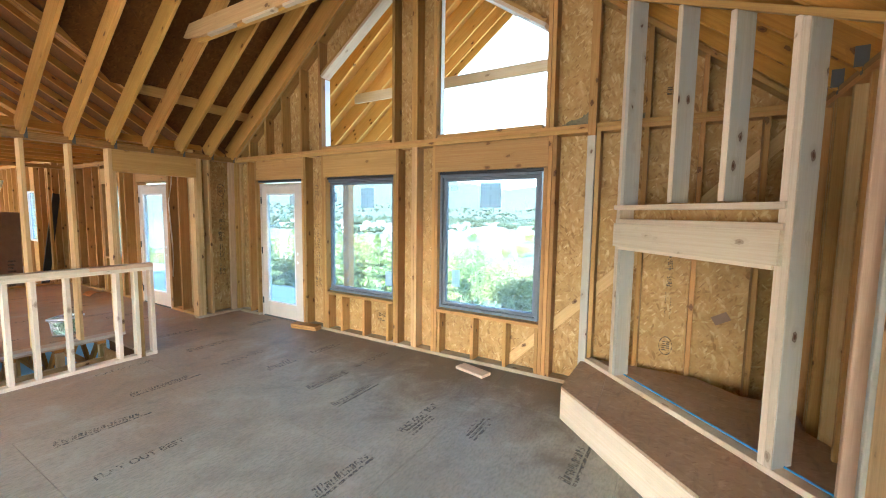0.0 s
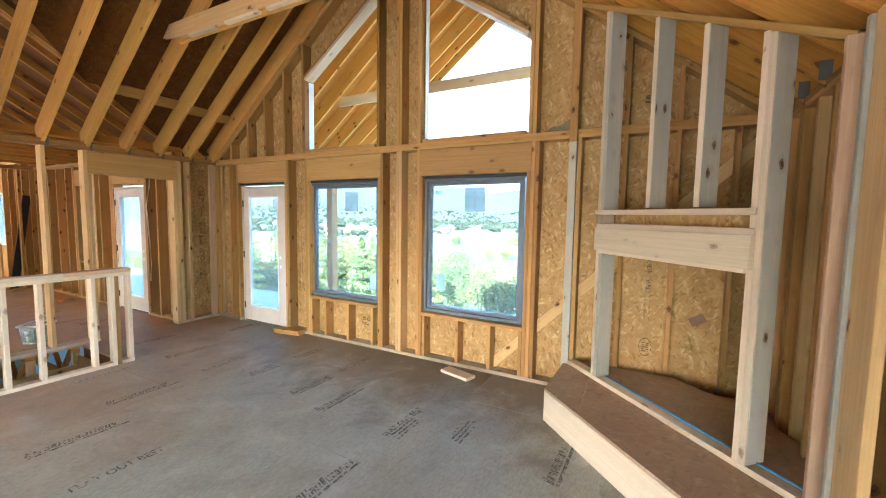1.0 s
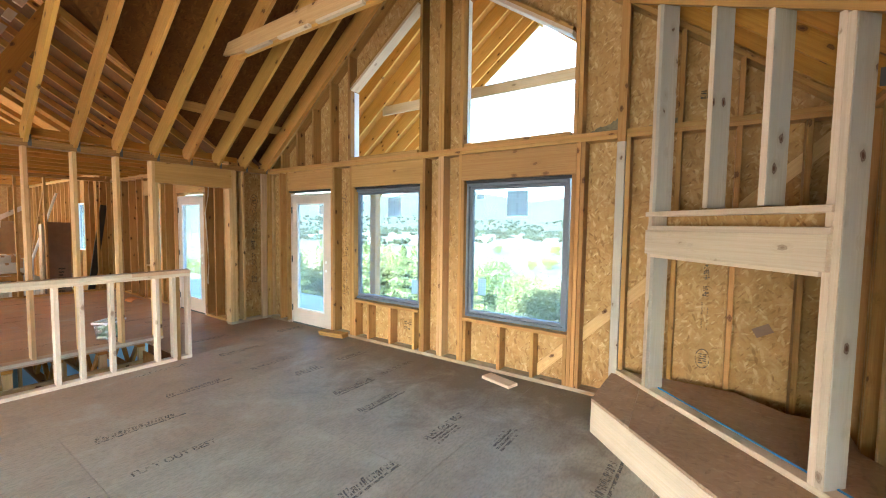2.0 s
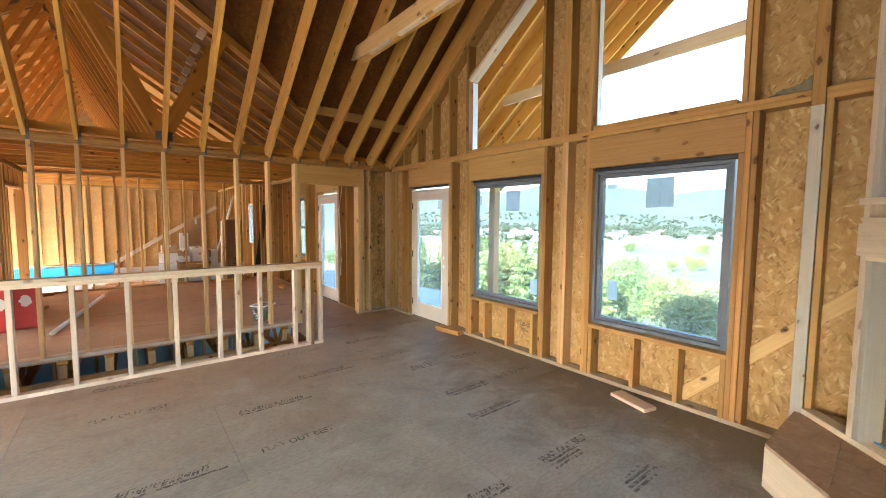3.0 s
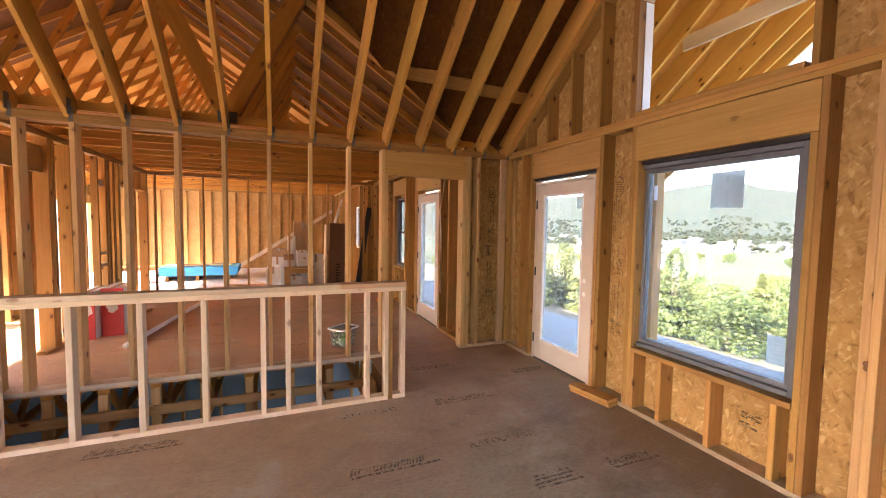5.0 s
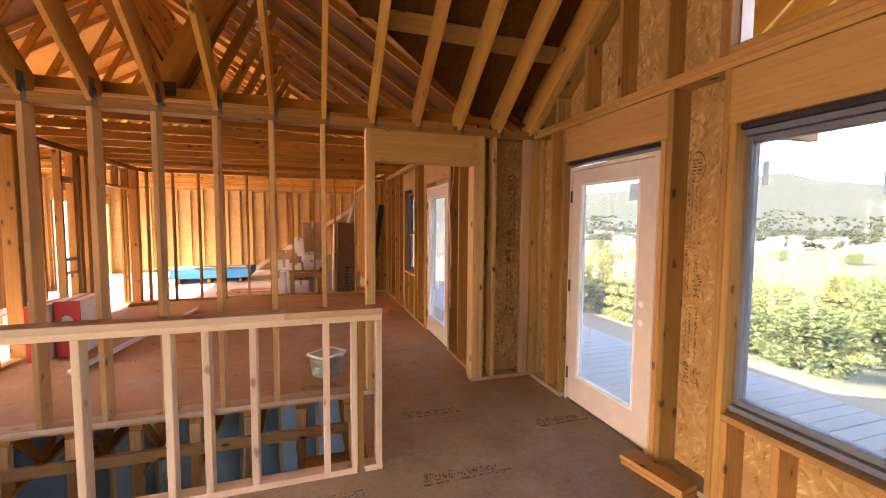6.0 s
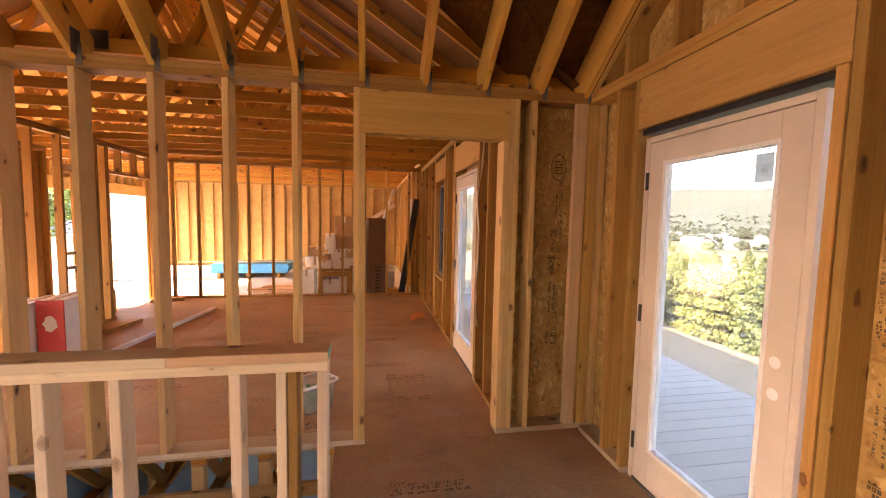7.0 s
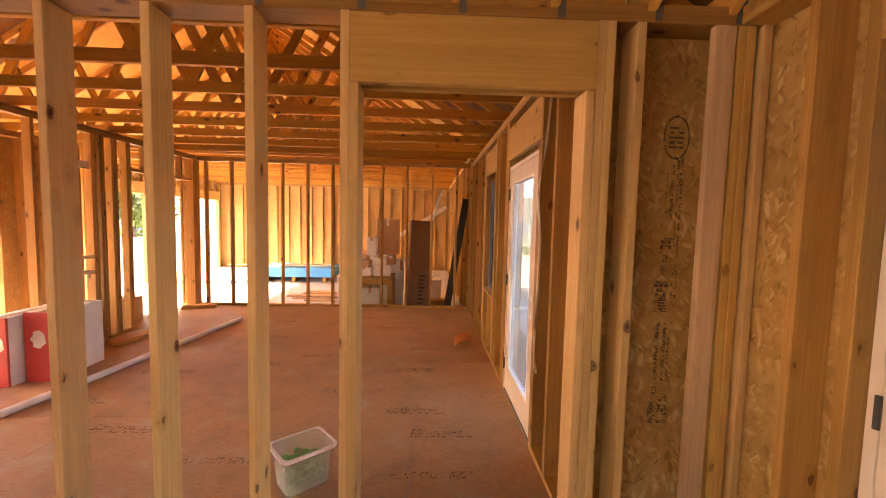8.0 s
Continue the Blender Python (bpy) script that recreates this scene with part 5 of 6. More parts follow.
Em = A + (B - A) * 0.34
hearth_top([(A.x, A.y), xy(-0.02, 0.0), xy(0.36, 0.0), (Em.x + 0.0, Em.y + 0.0)][::-1], HZ - 0.02)
hearth_top([(Em.x - 0.004, Em.y - 0.004), xy(0.365, 0.0), xy(2.1, 0.0), (C.x, C.y), (B.x, B.y)][::-1], HZ - 0.02)
hearth_top([xy(0.1, 0.09), (XW - 0.002, 0.30), (XW - 0.002, -0.25), (XW - 0.3, -0.62), xy(1.98, 0.50), xy(1.98, 0.09)][::-1], HZ + T - 0.018)
hearth_top([(XW - 0.002, YS + 0.002), (XW - 0.002, 0.28), (2.2, YS + 0.30), (2.2, YS + 0.002)], HZ - 0.06)
stick("edge_block", fp(1.985, 0.12, HZ + T / 2), fp(1.985, 0.45, HZ + T / 2), T, T, hearth, FRESH, (0, 0, 1))
stick("sill_seal", fp(1.985, 0.12, HZ + T + 0.003), fp(1.985, 0.45, HZ + T + 0.003), 0.01, T, hearth, BLUETAPE, (0, 0, 1), "blue foam strip")

# ---- half wall round the stairwell ----
YR = 4.98
rail = thing("half_wall", (0.2, YR + 0.045, 0), "waist-high stud guard wall of new pale lumber", "railing")
for x, mt in ((-1.57, FRESH), (-1.36, FRESH), (-0.96, FRESH), (-0.562, FRESH), (-0.165, FRESH), (0.227, FRESH), (0.63, FRESH), (0.813, FRESH), (1.052, FRESH), (1.453, FRESH), (1.617, FRESH), (1.77, FRESH)):
    stick("stud", (x, YR + 0.045, T), (x, YR + 0.045, 0.966), T, 0.089, rail, mt)
stick("stud", (1.657, YR + 0.05, 0), (1.657, YR + 0.05, 0.966), T, 0.085, rail, STUD, label="older brown stud")
stick("bottom_plate", (-1.59, YR + 0.045, T / 2), (1.63, YR + 0.045, T / 2), T, 0.089, rail, FRESH, (0, 0, 1))
stick("bottom_plate", (1.68, YR + 0.045, T / 2), (1.79, YR + 0.045, T / 2), T, 0.089, rail, FRESH, (0, 0, 1))
stick("top_plate", (-1.59, YR + 0.045, 0.985), (1.79, YR + 0.045, 0.985), T, 0.089, rail, FRESH, (0, 0, 1))
stick("cap_board", (-1.60, YR + 0.062, 1.0235), (1.22, YR + 0.062, 1.0235), T, 0.13, rail, FRESH, (0, 0, 1))
stick("cap_board", (1.222, YR + 0.062, 1.0235), (1.79, YR + 0.062, 1.0235), T, 0.13, rail, PINK, (0, 0, 1), label="slightly browner cap board")
stick("painted_end", (1.79, YR + 0.062, 1.0235), (1.792, YR + 0.062, 1.0235), T - 0.004, 0.126, rail, GREENTAPE, (0, 0, 1), label="green paint on the cut end", wobble=0)
rail2 = thing("half_wall", (-1.545, 5.6, 0), "short stud guard wall of new pale lumber", "railing")
for y in (5.12, 5.35, 5.60, 5.88, 6.07):
    stick("stud", (-1.545, y, T), (-1.545, y, 1.01), T, 0.089, rail2, FRESH, (0, 1, 0))
stick("bottom_plate", (-1.545, 5.075, T / 2), (-1.545, 6.11, T / 2), T, 0.089, rail2, FRESH, (0, 0, 1))
stick("top_plate", (-1.545, 5.08, 1.028), (-1.545, 6.11, 1.028), T, 0.089, rail2, FRESH, (0, 0, 1))
stick("cap_board", (-1.545, 5.08, 1.067), (-1.545, 6.11, 1.067), T, 0.12, rail2, FRESH, (0, 0, 1))

# stairwell sides, floor trusses and basement below
stair = thing("stairwell", (0.2, 5.6, -2.7), "open stairwell with bare board sides", "stairwell", kind="structure")
sheet("side_panel", (HOLE[0], HOLE[2], -0.5), (1, 0, 0), (0, 0, 1), rect(0, 0, HOLE[1] - HOLE[0], 0.475), 0.02, stair, HEARTH)
sheet("side_panel", (HOLE[0] - 0.001, HOLE[2], -0.5), (0, 1, 0), (0, 0, 1), rect(0, 0, 1.0, 0.475), -0.02, stair, HEARTH)
sheet("side_panel", (HOLE[1] + 0.021, HOLE[2], -2.7), (0, 1, 0), (0, 0, 1), rect(0, 0, 1.0, 2.675), -0.02, stair, SHADEOSB)
sheet("landing_panel", (1.66, 5.45, -1.4), (0, 1, 0), (0, 0, 1), [(0, 0), (0.62, 0), (0.62, 1.3), (0.2, 1.3), (0, 0.9)], 0.018, stair, GARAGEOSB)
sheet("landing_panel", (1.28, 5.55, -0.48), (1, 0, 0), (0, 1, 0), rect(0, 0, 0.38, 0.5), 0.02, stair, GARAGEOSB)
for k in range(10):
    x = 1.67 - 0.4064 * k
    ft = thing("floor_truss", (x, YP, -0.45), "open-web wooden floor truss", "truss", "floor trusses")
    for z in (-0.045, -0.43):
        stick("chord", (x, YP + 0.02, z), (x, Y_FAR, z), T, 0.089, ft, TRUSS, (0, 0, 1))
    stick("end_post", (x, YP + 0.03, -1.2), (x, YP + 0.03, -0.065), 0.076, 0.06, ft, PALESTUD, (1, 0, 0))
    for j in range(4):
        y0 = YP + 0.15 + 0.62 * j
        stick("web", (x, y0, -0.07), (x, y0 + 0.3, -0.41), T, 0.07, ft, TRUSS, (1, 0, 0))
        stick("web", (x, y0 + 0.32, -0.41), (x, y0 + 0.6, -0.07), T, 0.07, ft, TRUSS, (1, 0, 0))
stick("ribbon_board", (-2.4, YP - 0.01, -0.27), (1.7, YP - 0.01, -0.27), 0.09, T, stair, PALESTUD, (0, 0, 1))
basement = thing("basement", (0, 7, -2.75), "unfinished basement with blue-grey walls", "basement", kind="structure")
sheet("slab", (XL, 3.0, -2.85), (1, 0, 0), (0, 1, 0), rect(0, 0, XK - XL, 6.2), 0.1, basement, DIRTY)
sheet("wall_panel", (XL, 8.6, -2.75), (1, 0, 0), (0, 0, 1), rect(0, 0, XK - XL, 2.25), 0.02, basement, BLUEWALL)
sheet("wall_panel", (XL, 4.0, -2.75), (1, 0, 0), (0, 0, 1), rect(0, 0, XK - XL, 2.70), 0.02, basement, DIRTY)
sheet("wall_panel", (XL, 4.0, -2.75), (0, 1, 0), (0, 0, 1), rect(0, 0, 4.6, 2.7), 0.02, basement, DIRTY)
for k in range(7):
    stick("stud", (1.9 - 0.5 * k, 8.5, -2.75), (1.9 - 0.5 * k, 8.5, -0.5), T, 0.089, basement, STUD)

# ---- loose things ----
def board_stack(name, loc, size, turn, label, n=2, material=STUD):
    b = thing(name, loc, label, "lumber")
    L, W, H = size
    for k in range(n):
        m = pose(*loc, 0, 0, turn + random.uniform(-3, 3) * (k > 0))
        c = m @ Vector((random.uniform(-0.02, 0.02) * (k > 0), 0, H * (k + 0.5)))
        d = m.to_3x3() @ Vector((L / 2, 0, 0))
        stick("board", c - d, c + d, H, W, b, material, (0, 0, 1))
    return b


board_stack("scrap_board", (3.28, 1.70, 0), (0.36, 0.14, 0.03), 75, "short offcut of flat board on the floor", 1, FRESH)
board_stack("scrap_board", (3.40, 4.38, 0), (0.42, 0.14, 0.03), 100, "two short offcuts stacked on the floor", 2, STUD)
board_stack("scrap_board", (-1.40, 9.46, 0), (0.62, 0.15, 0.025), 78, "scrap boards lying on the floor", 2, STUD)
board_stack("scrap_board", (-1.6, 11.2, 0), (0.5, 0.12, 0.03), 20, "scrap boards lying on the floor", 2, STUD)

pipe = thing("plastic_pipe", (-0.76, 8.95, 0), "long white plastic pipe lying on the floor", "pipe")
part("pipe_body", tube([(-0.98, 7.45, 0.03), (-0.84, 8.4, 0.03), (-0.70, 9.4, 0.03), (-0.555, 10.42, 0.03)], 0.03, 14), WHITE, pipe, smooth=True)

# plastic tub with green clippings
tub = thing("plastic_tub", (1.50, 6.72, 0), "clear plastic tub with green bits inside", "container")


def tub_ring(half, z, r=0.035, n=5):
    pts = []
    for cx, cy, a0 in ((1, 1, 0), (-1, 1, 90), (-1, -1, 180), (1, -1, 270)):
        for k in range(n + 1):
            a = radians(a0 + 90 * k / n)
            pts.append(Vector((cx * (half[0] - r) + r * math.cos(a), cy * (half[1] - r) + r * math.sin(a), z)))
    return pts


bm = bmesh.new()
TM = pose(1.50, 6.72, 0.0, 0, 0, 40)
prof = [((0.125, 0.095), 0.004), ((0.145, 0.115), 0.21), ((0.160, 0.130), 0.212), ((0.160, 0.130), 0.235), ((0.145, 0.115), 0.237), ((0.141, 0.111), 0.21), ((0.121, 0.091), 0.01)]
loops = [[bm.verts.new(TM @ p) for p in tub_ring(h, z)] for h, z in prof]
for a, b in zip(loops, loops[1:]):
    for k in range(len(a)):
        bm.faces.new((a[k], a[(k + 1) % len(a)], b[(k + 1) % len(a)], b[k]))
bm.faces.new(loops[0][::-1])
bm.faces.new(loops[-1])
tub_body = part("tub_body", bm, TUB, tub, smooth=False)
bm = bmesh.new()
loops = [[bm.verts.new(TM @ p) for p in tub_ring(h, z)] for h, z in (((0.163, 0.133), 0.222), ((0.163, 0.133), 0.240), ((0.147, 0.117), 0.240), ((0.147, 0.117), 0.238))]
for a, b in zip(loops, loops[1:]):
    for k in range(len(a)):
        bm.faces.new((a[k], a[(k + 1) % len(a)], b[(k + 1) % len(a)], b[k]))
part("rim", bm, WHITE, tub_body, "white rolled rim")
bm = bmesh.new()
rng = random.Random(5)
for k in range(300):
    p = TM @ Vector((rng.uniform(-0.11, 0.11), rng.uniform(-0.085, 0.085), 0.03 + rng.uniform(0, 0.14)))
    mtx = Matrix.Translation(p) @ Euler([rng.uniform(0, 6) for _ in range(3)]).to_matrix().to_4x4()
    bmesh.ops.create_grid(bm, x_segments=1, y_segments=1, size=0.014, matrix=mtx)
part("clippings", bm, GREENLEAF, tub, "green plastic bits").select_set(False)

# curved offcut on the kitchen floor: a curled strip of sheathing
bm = bmesh.new()
ringv = []
for k in range(11):
    a = radians(15 + 150 * k / 10)
    for r in (0.12, 0.112):
        for yy in (9.40, 9.74):
            ringv.append(bm.verts.new((2.69 + r * math.cos(a) * 1.05, yy + 0.10 * math.cos(a), 0.5 * r * math.sin(a) - 0.012)))
for k in range(10):
    i, j = 4 * k, 4 * (k + 1)
    for q in ((i, i + 1, j + 1, j), (i + 2, j + 2, j + 3, i + 3), (i, j, j + 2, i + 2), (i + 1, i + 3, j + 3, j + 1)):
        bm.faces.new([ringv[t] for t in q])
part("curved_offcut", bm, CURL, None, "curled orange board offcut lying on the floor")
tagged(bpy.data.objects["curved_offcut"], category="offcut")


def carton(loc, size, turn, material, label, group="", band=None):
    """A closed carton with a flap seam and tape."""
    c = thing("carton", loc, label, "box", group)
    m = pose(*loc, 0, 0, turn)
    sx, sy, sz = size
    bm = block((-sx / 2, -sy / 2, 0), (sx / 2, sy / 2, sz), 0.006)
    bmesh.ops.transform(bm, matrix=m, verts=bm.verts)
    body = part("box_body", bm, material, c)
    bm = block((-0.025, -sy / 2 - 0.001, sz * 0.8), (0.025, sy / 2 + 0.001, sz + 0.0012))
    bmesh.ops.transform(bm, matrix=m, verts=bm.verts)
    part("tape", bm, CARD if material is not CARD else WHITECARD, body, "packing tape")
    if band:
        bm = block((-sx / 2 - 0.0015, -sy / 2 - 0.0015, 0.0), (sx / 2 + 0.0015, -sy / 2 + 0.02, sz + 0.0013), 0.003)
        bmesh.ops.transform(bm, matrix=m, verts=bm.verts)
        part("printed_side", bm, band, body, "red printed end")
        n = 14
        bm = bmesh.new()
        bm.faces.new([bm.verts.new(m @ Vector((0.06 * math.cos(2 * math.pi * k / n) * (1 + 0.25 * math.sin(3 * k)), -sy / 2 - 0.003, sz * 0.62 + 0.085 * math.sin(2 * math.pi * k / n)))) for k in range(n)])
        part("printed_patch", bm, WHITECARD, body, "pale printed patch")
    return c


carton((-1.32, 8.44, 0), (0.24, 0.60, 0.64), 2, WHITECARD, "white carton with a red printed end on the floor", "red cartons", REDCARD)
carton((-1.54, 8.30, 0), (0.17, 0.60, 0.62), 1, WHITECARD, "white carton with a red printed end on the floor", "red cartons", REDCARD)
carton((-2.1, 8.9, 0), (0.5, 0.9, 0.45), 2, WHITECARD, "long white carton on the floor")
carton((-2.1, 10.2, 0), (0.3, 0.5, 0.35), 10, CARD, "cardboard carton on the floor")

# garage: stack of blue boards, lumber, bench with cartons
ZG = Z_GARAGE
stack = thing("board_stack", (-1.6, 16.5, ZG), "stack of blue foam boards on blocks", "boards")
for k in range(5):
    dx = random.uniform(-0.05, 0.05)
    part("foam_board", block((-2.65 + dx, 16.0, ZG + 0.14 + 0.052 * k), (-0.5 + dx, 17.2, ZG + 0.19 + 0.052 * k), 0.004), BLUE, stack)
for x in (-2.4, -1.6, -0.75):
    stick("support_block", (x, 15.95, ZG + 0.07), (x, 17.25, ZG + 0.07), 0.089, 0.14, stack, STUD)
stick("loose_board", (-3.6, 16.3, ZG + 0.42), (-1.6, 16.8, ZG + 0.42), 0.03, 0.2, stack, STUD, (0, 0, 1))
stick("loose_board", (-2.3, 16.5, ZG + 0.417), (-0.7, 16.7, ZG + 0.417), 0.03, 0.15, stack, FRESH, (0, 0, 1))
pile = thing("lumber_pile", (0.1, 13.8, ZG), "low pile of sawn boards on the slab", "lumber")
for k in range(9):
    z = ZG + 0.02 + 0.045 * (k // 3)
    yy = 13.4 + 0.3 * (k % 3) + random.uniform(-0.05, 0.05)
    stick("board", (-0.7 + random.uniform(-0.2, 0.2), yy, z), (1.2 + random.uniform(-0.3, 0.3), yy + random.uniform(-0.2, 0.2), z), T, 0.2, pile, (PINK, STUD, FRESH)[k % 3], (0, 0, 1))
bench = thing("workbench", (1.2, 12.3, ZG), "plain wooden workbench with cartons on it", "bench")
part("benchtop", block((0.86, 12.0, 0.42), (1.56, 12.65, 0.46), 0.004), STUD, bench)
for x, yy in ((0.92, 12.06), (1.50, 12.06), (0.92, 12.58), (1.50, 12.58)):
    stick("leg", (x, yy, ZG), (x, yy, 0.42), 0.089, 0.089, bench, STUD)
stick("apron", (0.88, 12.02, 0.36), (1.54, 12.02, 0.36), 0.10, T, bench, STUD, (0, 0, 1))
rng = random.Random(8)
for loc, size, mt in (((1.0, 12.3, 0.46), (0.26, 0.35, 0.16), WHITECARD), ((1.32, 12.3, 0.46), (0.34, 0.38, 0.22), WHITECARD), ((0.98, 12.3, 0.62), (0.22, 0.3, 0.13), CARD), ((1.28, 12.3, 0.68), (0.24, 0.3, 0.15), WHITECARD),
                      ((1.50, 12.33, 0.68), (0.14, 0.25, 0.16), CARD), ((0.62, 12.45, ZG), (0.30, 0.4, 0.72), WHITECARD), ((1.08, 12.36, ZG), (0.36, 0.36, 0.52), WHITECARD), ((0.72, 13.0, ZG), (0.42, 0.4, 0.95), WHITECARD), ((1.20, 13.0, ZG), (0.46, 0.4, 0.62), WHITECARD),
                      ((1.22, 13.0, 0.32), (0.44, 0.38, 0.50), WHITECARD), ((1.66, 13.0, ZG), (0.40, 0.4, 1.0), WHITECARD), ((1.36, 13.03, 0.82), (0.48, 0.26, 0.74), CARD), ((1.06, 12.78, 0.82), (0.20, 0.2, 0.36), WHITECARD), ((0.74, 13.0, 0.65), (0.34, 0.3, 0.2), CARD), ((2.30, 12.9, ZG), (0.4, 0.4, 0.62), WHITECARD)):
    carton(loc, size, rng.uniform(-6, 6), mt, "white carton stacked in the garage" if mt is WHITECARD else "cardboard carton stacked in the garage", "garage cartons")
tall = thing("tall_carton", (2.03, 11.9, ZG), "tall brown carton leaning upright", "box")
TC = pose(2.04, 11.78, ZG, -3, 2, 10)
for name, lo, hi, mt, lab in (("box_body", (-0.2, -0.09, 0), (0.2, 0.09, 1.84), DARKCARD, ""), ("edge_board", (-0.27, -0.02, 0), (-0.23, 0.10, 1.80), FRESH, "pale board against the carton")):
    bm = block(lo, hi, 0.004)
    bmesh.ops.transform(bm, matrix=TC, verts=bm.verts)
    tall_part = part(name, bm, mt, tall, lab)
    tall_body = tall_part if name == "box_body" else tall_body
bm = bmesh.new()
for k in range(9):
    a = 0.25 + 0.07 * k
    block((-0.03, -0.093, a), (0.05 + 0.02 * (k % 3), -0.0905, a + 0.035), 0, bm)
bmesh.ops.transform(bm, matrix=TC, verts=bm.verts)
part("printed_bars", bm, INK, tall_body, "dark print on the carton")
lean = thing("leaning_strip", (2.6, 11.9, ZG), "long black strip leaning on the wall", "strip")
stick("strip_body", (2.53, 11.68, ZG), (2.885, 11.80, 1.95), 0.125, 0.05, lean, BLACK, (1, 0, 0))
lean = thing("leaning_pipe", (2.2, 13.4, ZG), "white pipe leaning in the corner", "pipe")
part("pipe_body", tube([(1.67, 13.4, ZG + 0.03), (2.52, 13.95, 2.27)], 0.028, 10), WHITE, lean, smooth=True)
board_stack("lumber_offcuts", (2.25, 12.5, ZG), (0.7, 0.25, 0.05), 10, "stacked offcuts on the slab", 5, STUD)

# cable hanging beside the kitchen door
cable = thing("cable", (XK - 0.02, 6.9, 0.6), "thin cable hanging from the framing", "cable")
part("cable_run", tube([(XK + 0.03, 6.95, 2.42), (XK + 0.0, 6.93, 2.05), (XK - 0.03, 6.98, 1.75), (XK + 0.01, 7.03, 1.45), (XK - 0.02, 6.93, 1.1), (XK - 0.05, 6.86, 0.85), (XK - 0.02, 6.95, 0.66), (XK + 0.02, 7.04, 0.55)], 0.009, 6), CABLE, cable, smooth=True)

# ---- porch and deck outside the windows ----
porch = thing("porch", (4.6, RIDGE_Y, 0), "covered timber deck with open gable roof", "porch", kind="structure")
ZD = -0.06
yb = -1.6
while yb < 12.4:
    edge = 6.03 if yb < 5.9 else 5.50
    stick("deck_board", (XW + DEEP + 0.016, yb + 0.07, ZD - 0.014), (edge, yb + 0.07, ZD - 0.014), 0.028, 0.138, porch, DECKWOOD, (0, 0, 1))
    yb += 0.142
stick("fascia_board", (5.465, 5.98, ZD - 0.16), (5.465, 12.4, ZD - 0.16), 0.26, T, porch, DECKWOOD, (0, 0, 1))
stick("fascia_board", (5.99, -1.6, ZD - 0.16), (5.99, 5.9, ZD - 0.16), 0.26, T, porch, DECKWOOD, (0, 0, 1))
for x, yy in ((5.36, 5.47), (5.36, -0.25)):
    stick("post", (x, yy, ZD), (x, yy, 2.46), 0.14, 0.14, porch, STUD)
    stick("bracket", (x, yy + (0.3 if yy > 2 else -0.3) * 0, 2.3), (x - 0.35, yy, 2.46), 0.09, 0.09, porch, STUD, (0, 1, 0))
for yy in (5.47, -0.25):
    stick("beam", (XW + DEEP + 0.02, yy, 2.58), (6.5, yy, 2.58), 0.24, 0.09, porch, STUD, (0, 0, 1))
for x in (3.88, 4.29, 4.70, 5.12, 5.54, 5.96, 6.26, 6.50):
    for sgn in (1, -1):
        f = under_n if sgn > 0 else under_s
        lo = 6.4 if sgn > 0 else -1.16
        nrm = Vector((0, sgn * math.sin(TH), math.cos(TH))) * (RD / 2)
        stick("rafter", Vector((x, lo, f(lo))) + nrm, Vector((x, RIDGE_Y + 0.02 * sgn, f(RIDGE_Y))) + nrm, T, RD, porch, LITWOOD, (1, 0, 0))
stick("tie_beam", (4.738, 0.55, 3.50), (4.738, 4.69, 3.50), 0.15, T, porch, FRESH, (0, 0, 1))

# ---- land outside: terrace, valley floor, wooded hills ----
def land(x, y):
    """Height of the ground, falling away east of the house to a valley and rising to hills."""
    if x > 3:
        d = x - 5.0
        z = -0.95 - 0.12 * min(6.0, max(0, d)) - 0.2 * min(8.0, max(0, d - 6))
        z -= 13.0 * min(1, max(0, (d - 14) / 50.0))
    else:
        z = -0.45 - 0.02 * max(0, -x - 12)
        z -= 1.9 * min(1, max(0, (x - 1) / 2.0)) if y > 21 or y < -2 else 0
    r = math.hypot(x, y)
    if r > 60:
        z += 0.8 * noise.noise(Vector((x * 0.01, y * 0.01, 0)))
    if x > 0 and r > 620:
        az = math.degrees(math.atan2(x, y))
        crest = 132 + 45 * math.exp(-((az - 55) / 8) ** 2) + 9 * math.sin(az * 0.35) + 6 * math.sin(az * 0.9)
        k = min(1, (r - 620) / 1250.0)
        z += crest * (k * k * (3 - 2 * k)) + 14 * k * noise.noise(Vector((x * 0.004, y * 0.004, 3)))
    elif x <= 0 and r > 200:
        z += 0.05 * (r - 200)
    return z


def steps(limit):
    out, v, s = [0.0], 0.0, 2.0
    while v < limit:
        v += s
        s *= 1.12
        out.append(v)
    return out


pos = steps(2600)
xs = [4 - v for v in pos[:0:-1]] + [4 + v for v in pos]
ys = [6 - v for v in pos[:0:-1]] + [6 + v for v in pos]
verts = []
for yv in ys:
    for xv in xs:
        inside = XL - 0.1 < xv < 5.6 and -2 < yv < Y_END + 0.3
        verts.append((xv, yv, -3.2 if inside else land(xv, yv)))
nx = len(xs)
faces = [(j * nx + i, j * nx + i + 1, (j + 1) * nx + i + 1, (j + 1) * nx + i) for j in range(len(ys) - 1) for i in range(nx - 1)]
me = bpy.data.meshes.new("ground")
me.from_pydata(verts, [], faces)
me.materials.append(GROUND)
me.materials.append(HILL)
for p in me.polygons:
    p.use_smooth = True
    c = p.center
    p.material_index = 1 if math.hypot(c.x, c.y) > 640 and c.x > 0 else 0
ground = tagged(new("ground", me), "sloping grass that falls to a valley field and wooded hills", "ground", kind="structure")
drive = thing("driveway", (-9, 15, -0.43), "pale concrete driveway before the garage", "driveway", kind="structure")
sheet("slab", (-16, 11.6, -0.43), (1, 0, 0), (0, 1, 0), rect(0, 0, 10.6, 8.0), 0.1, drive, CONCRETE)


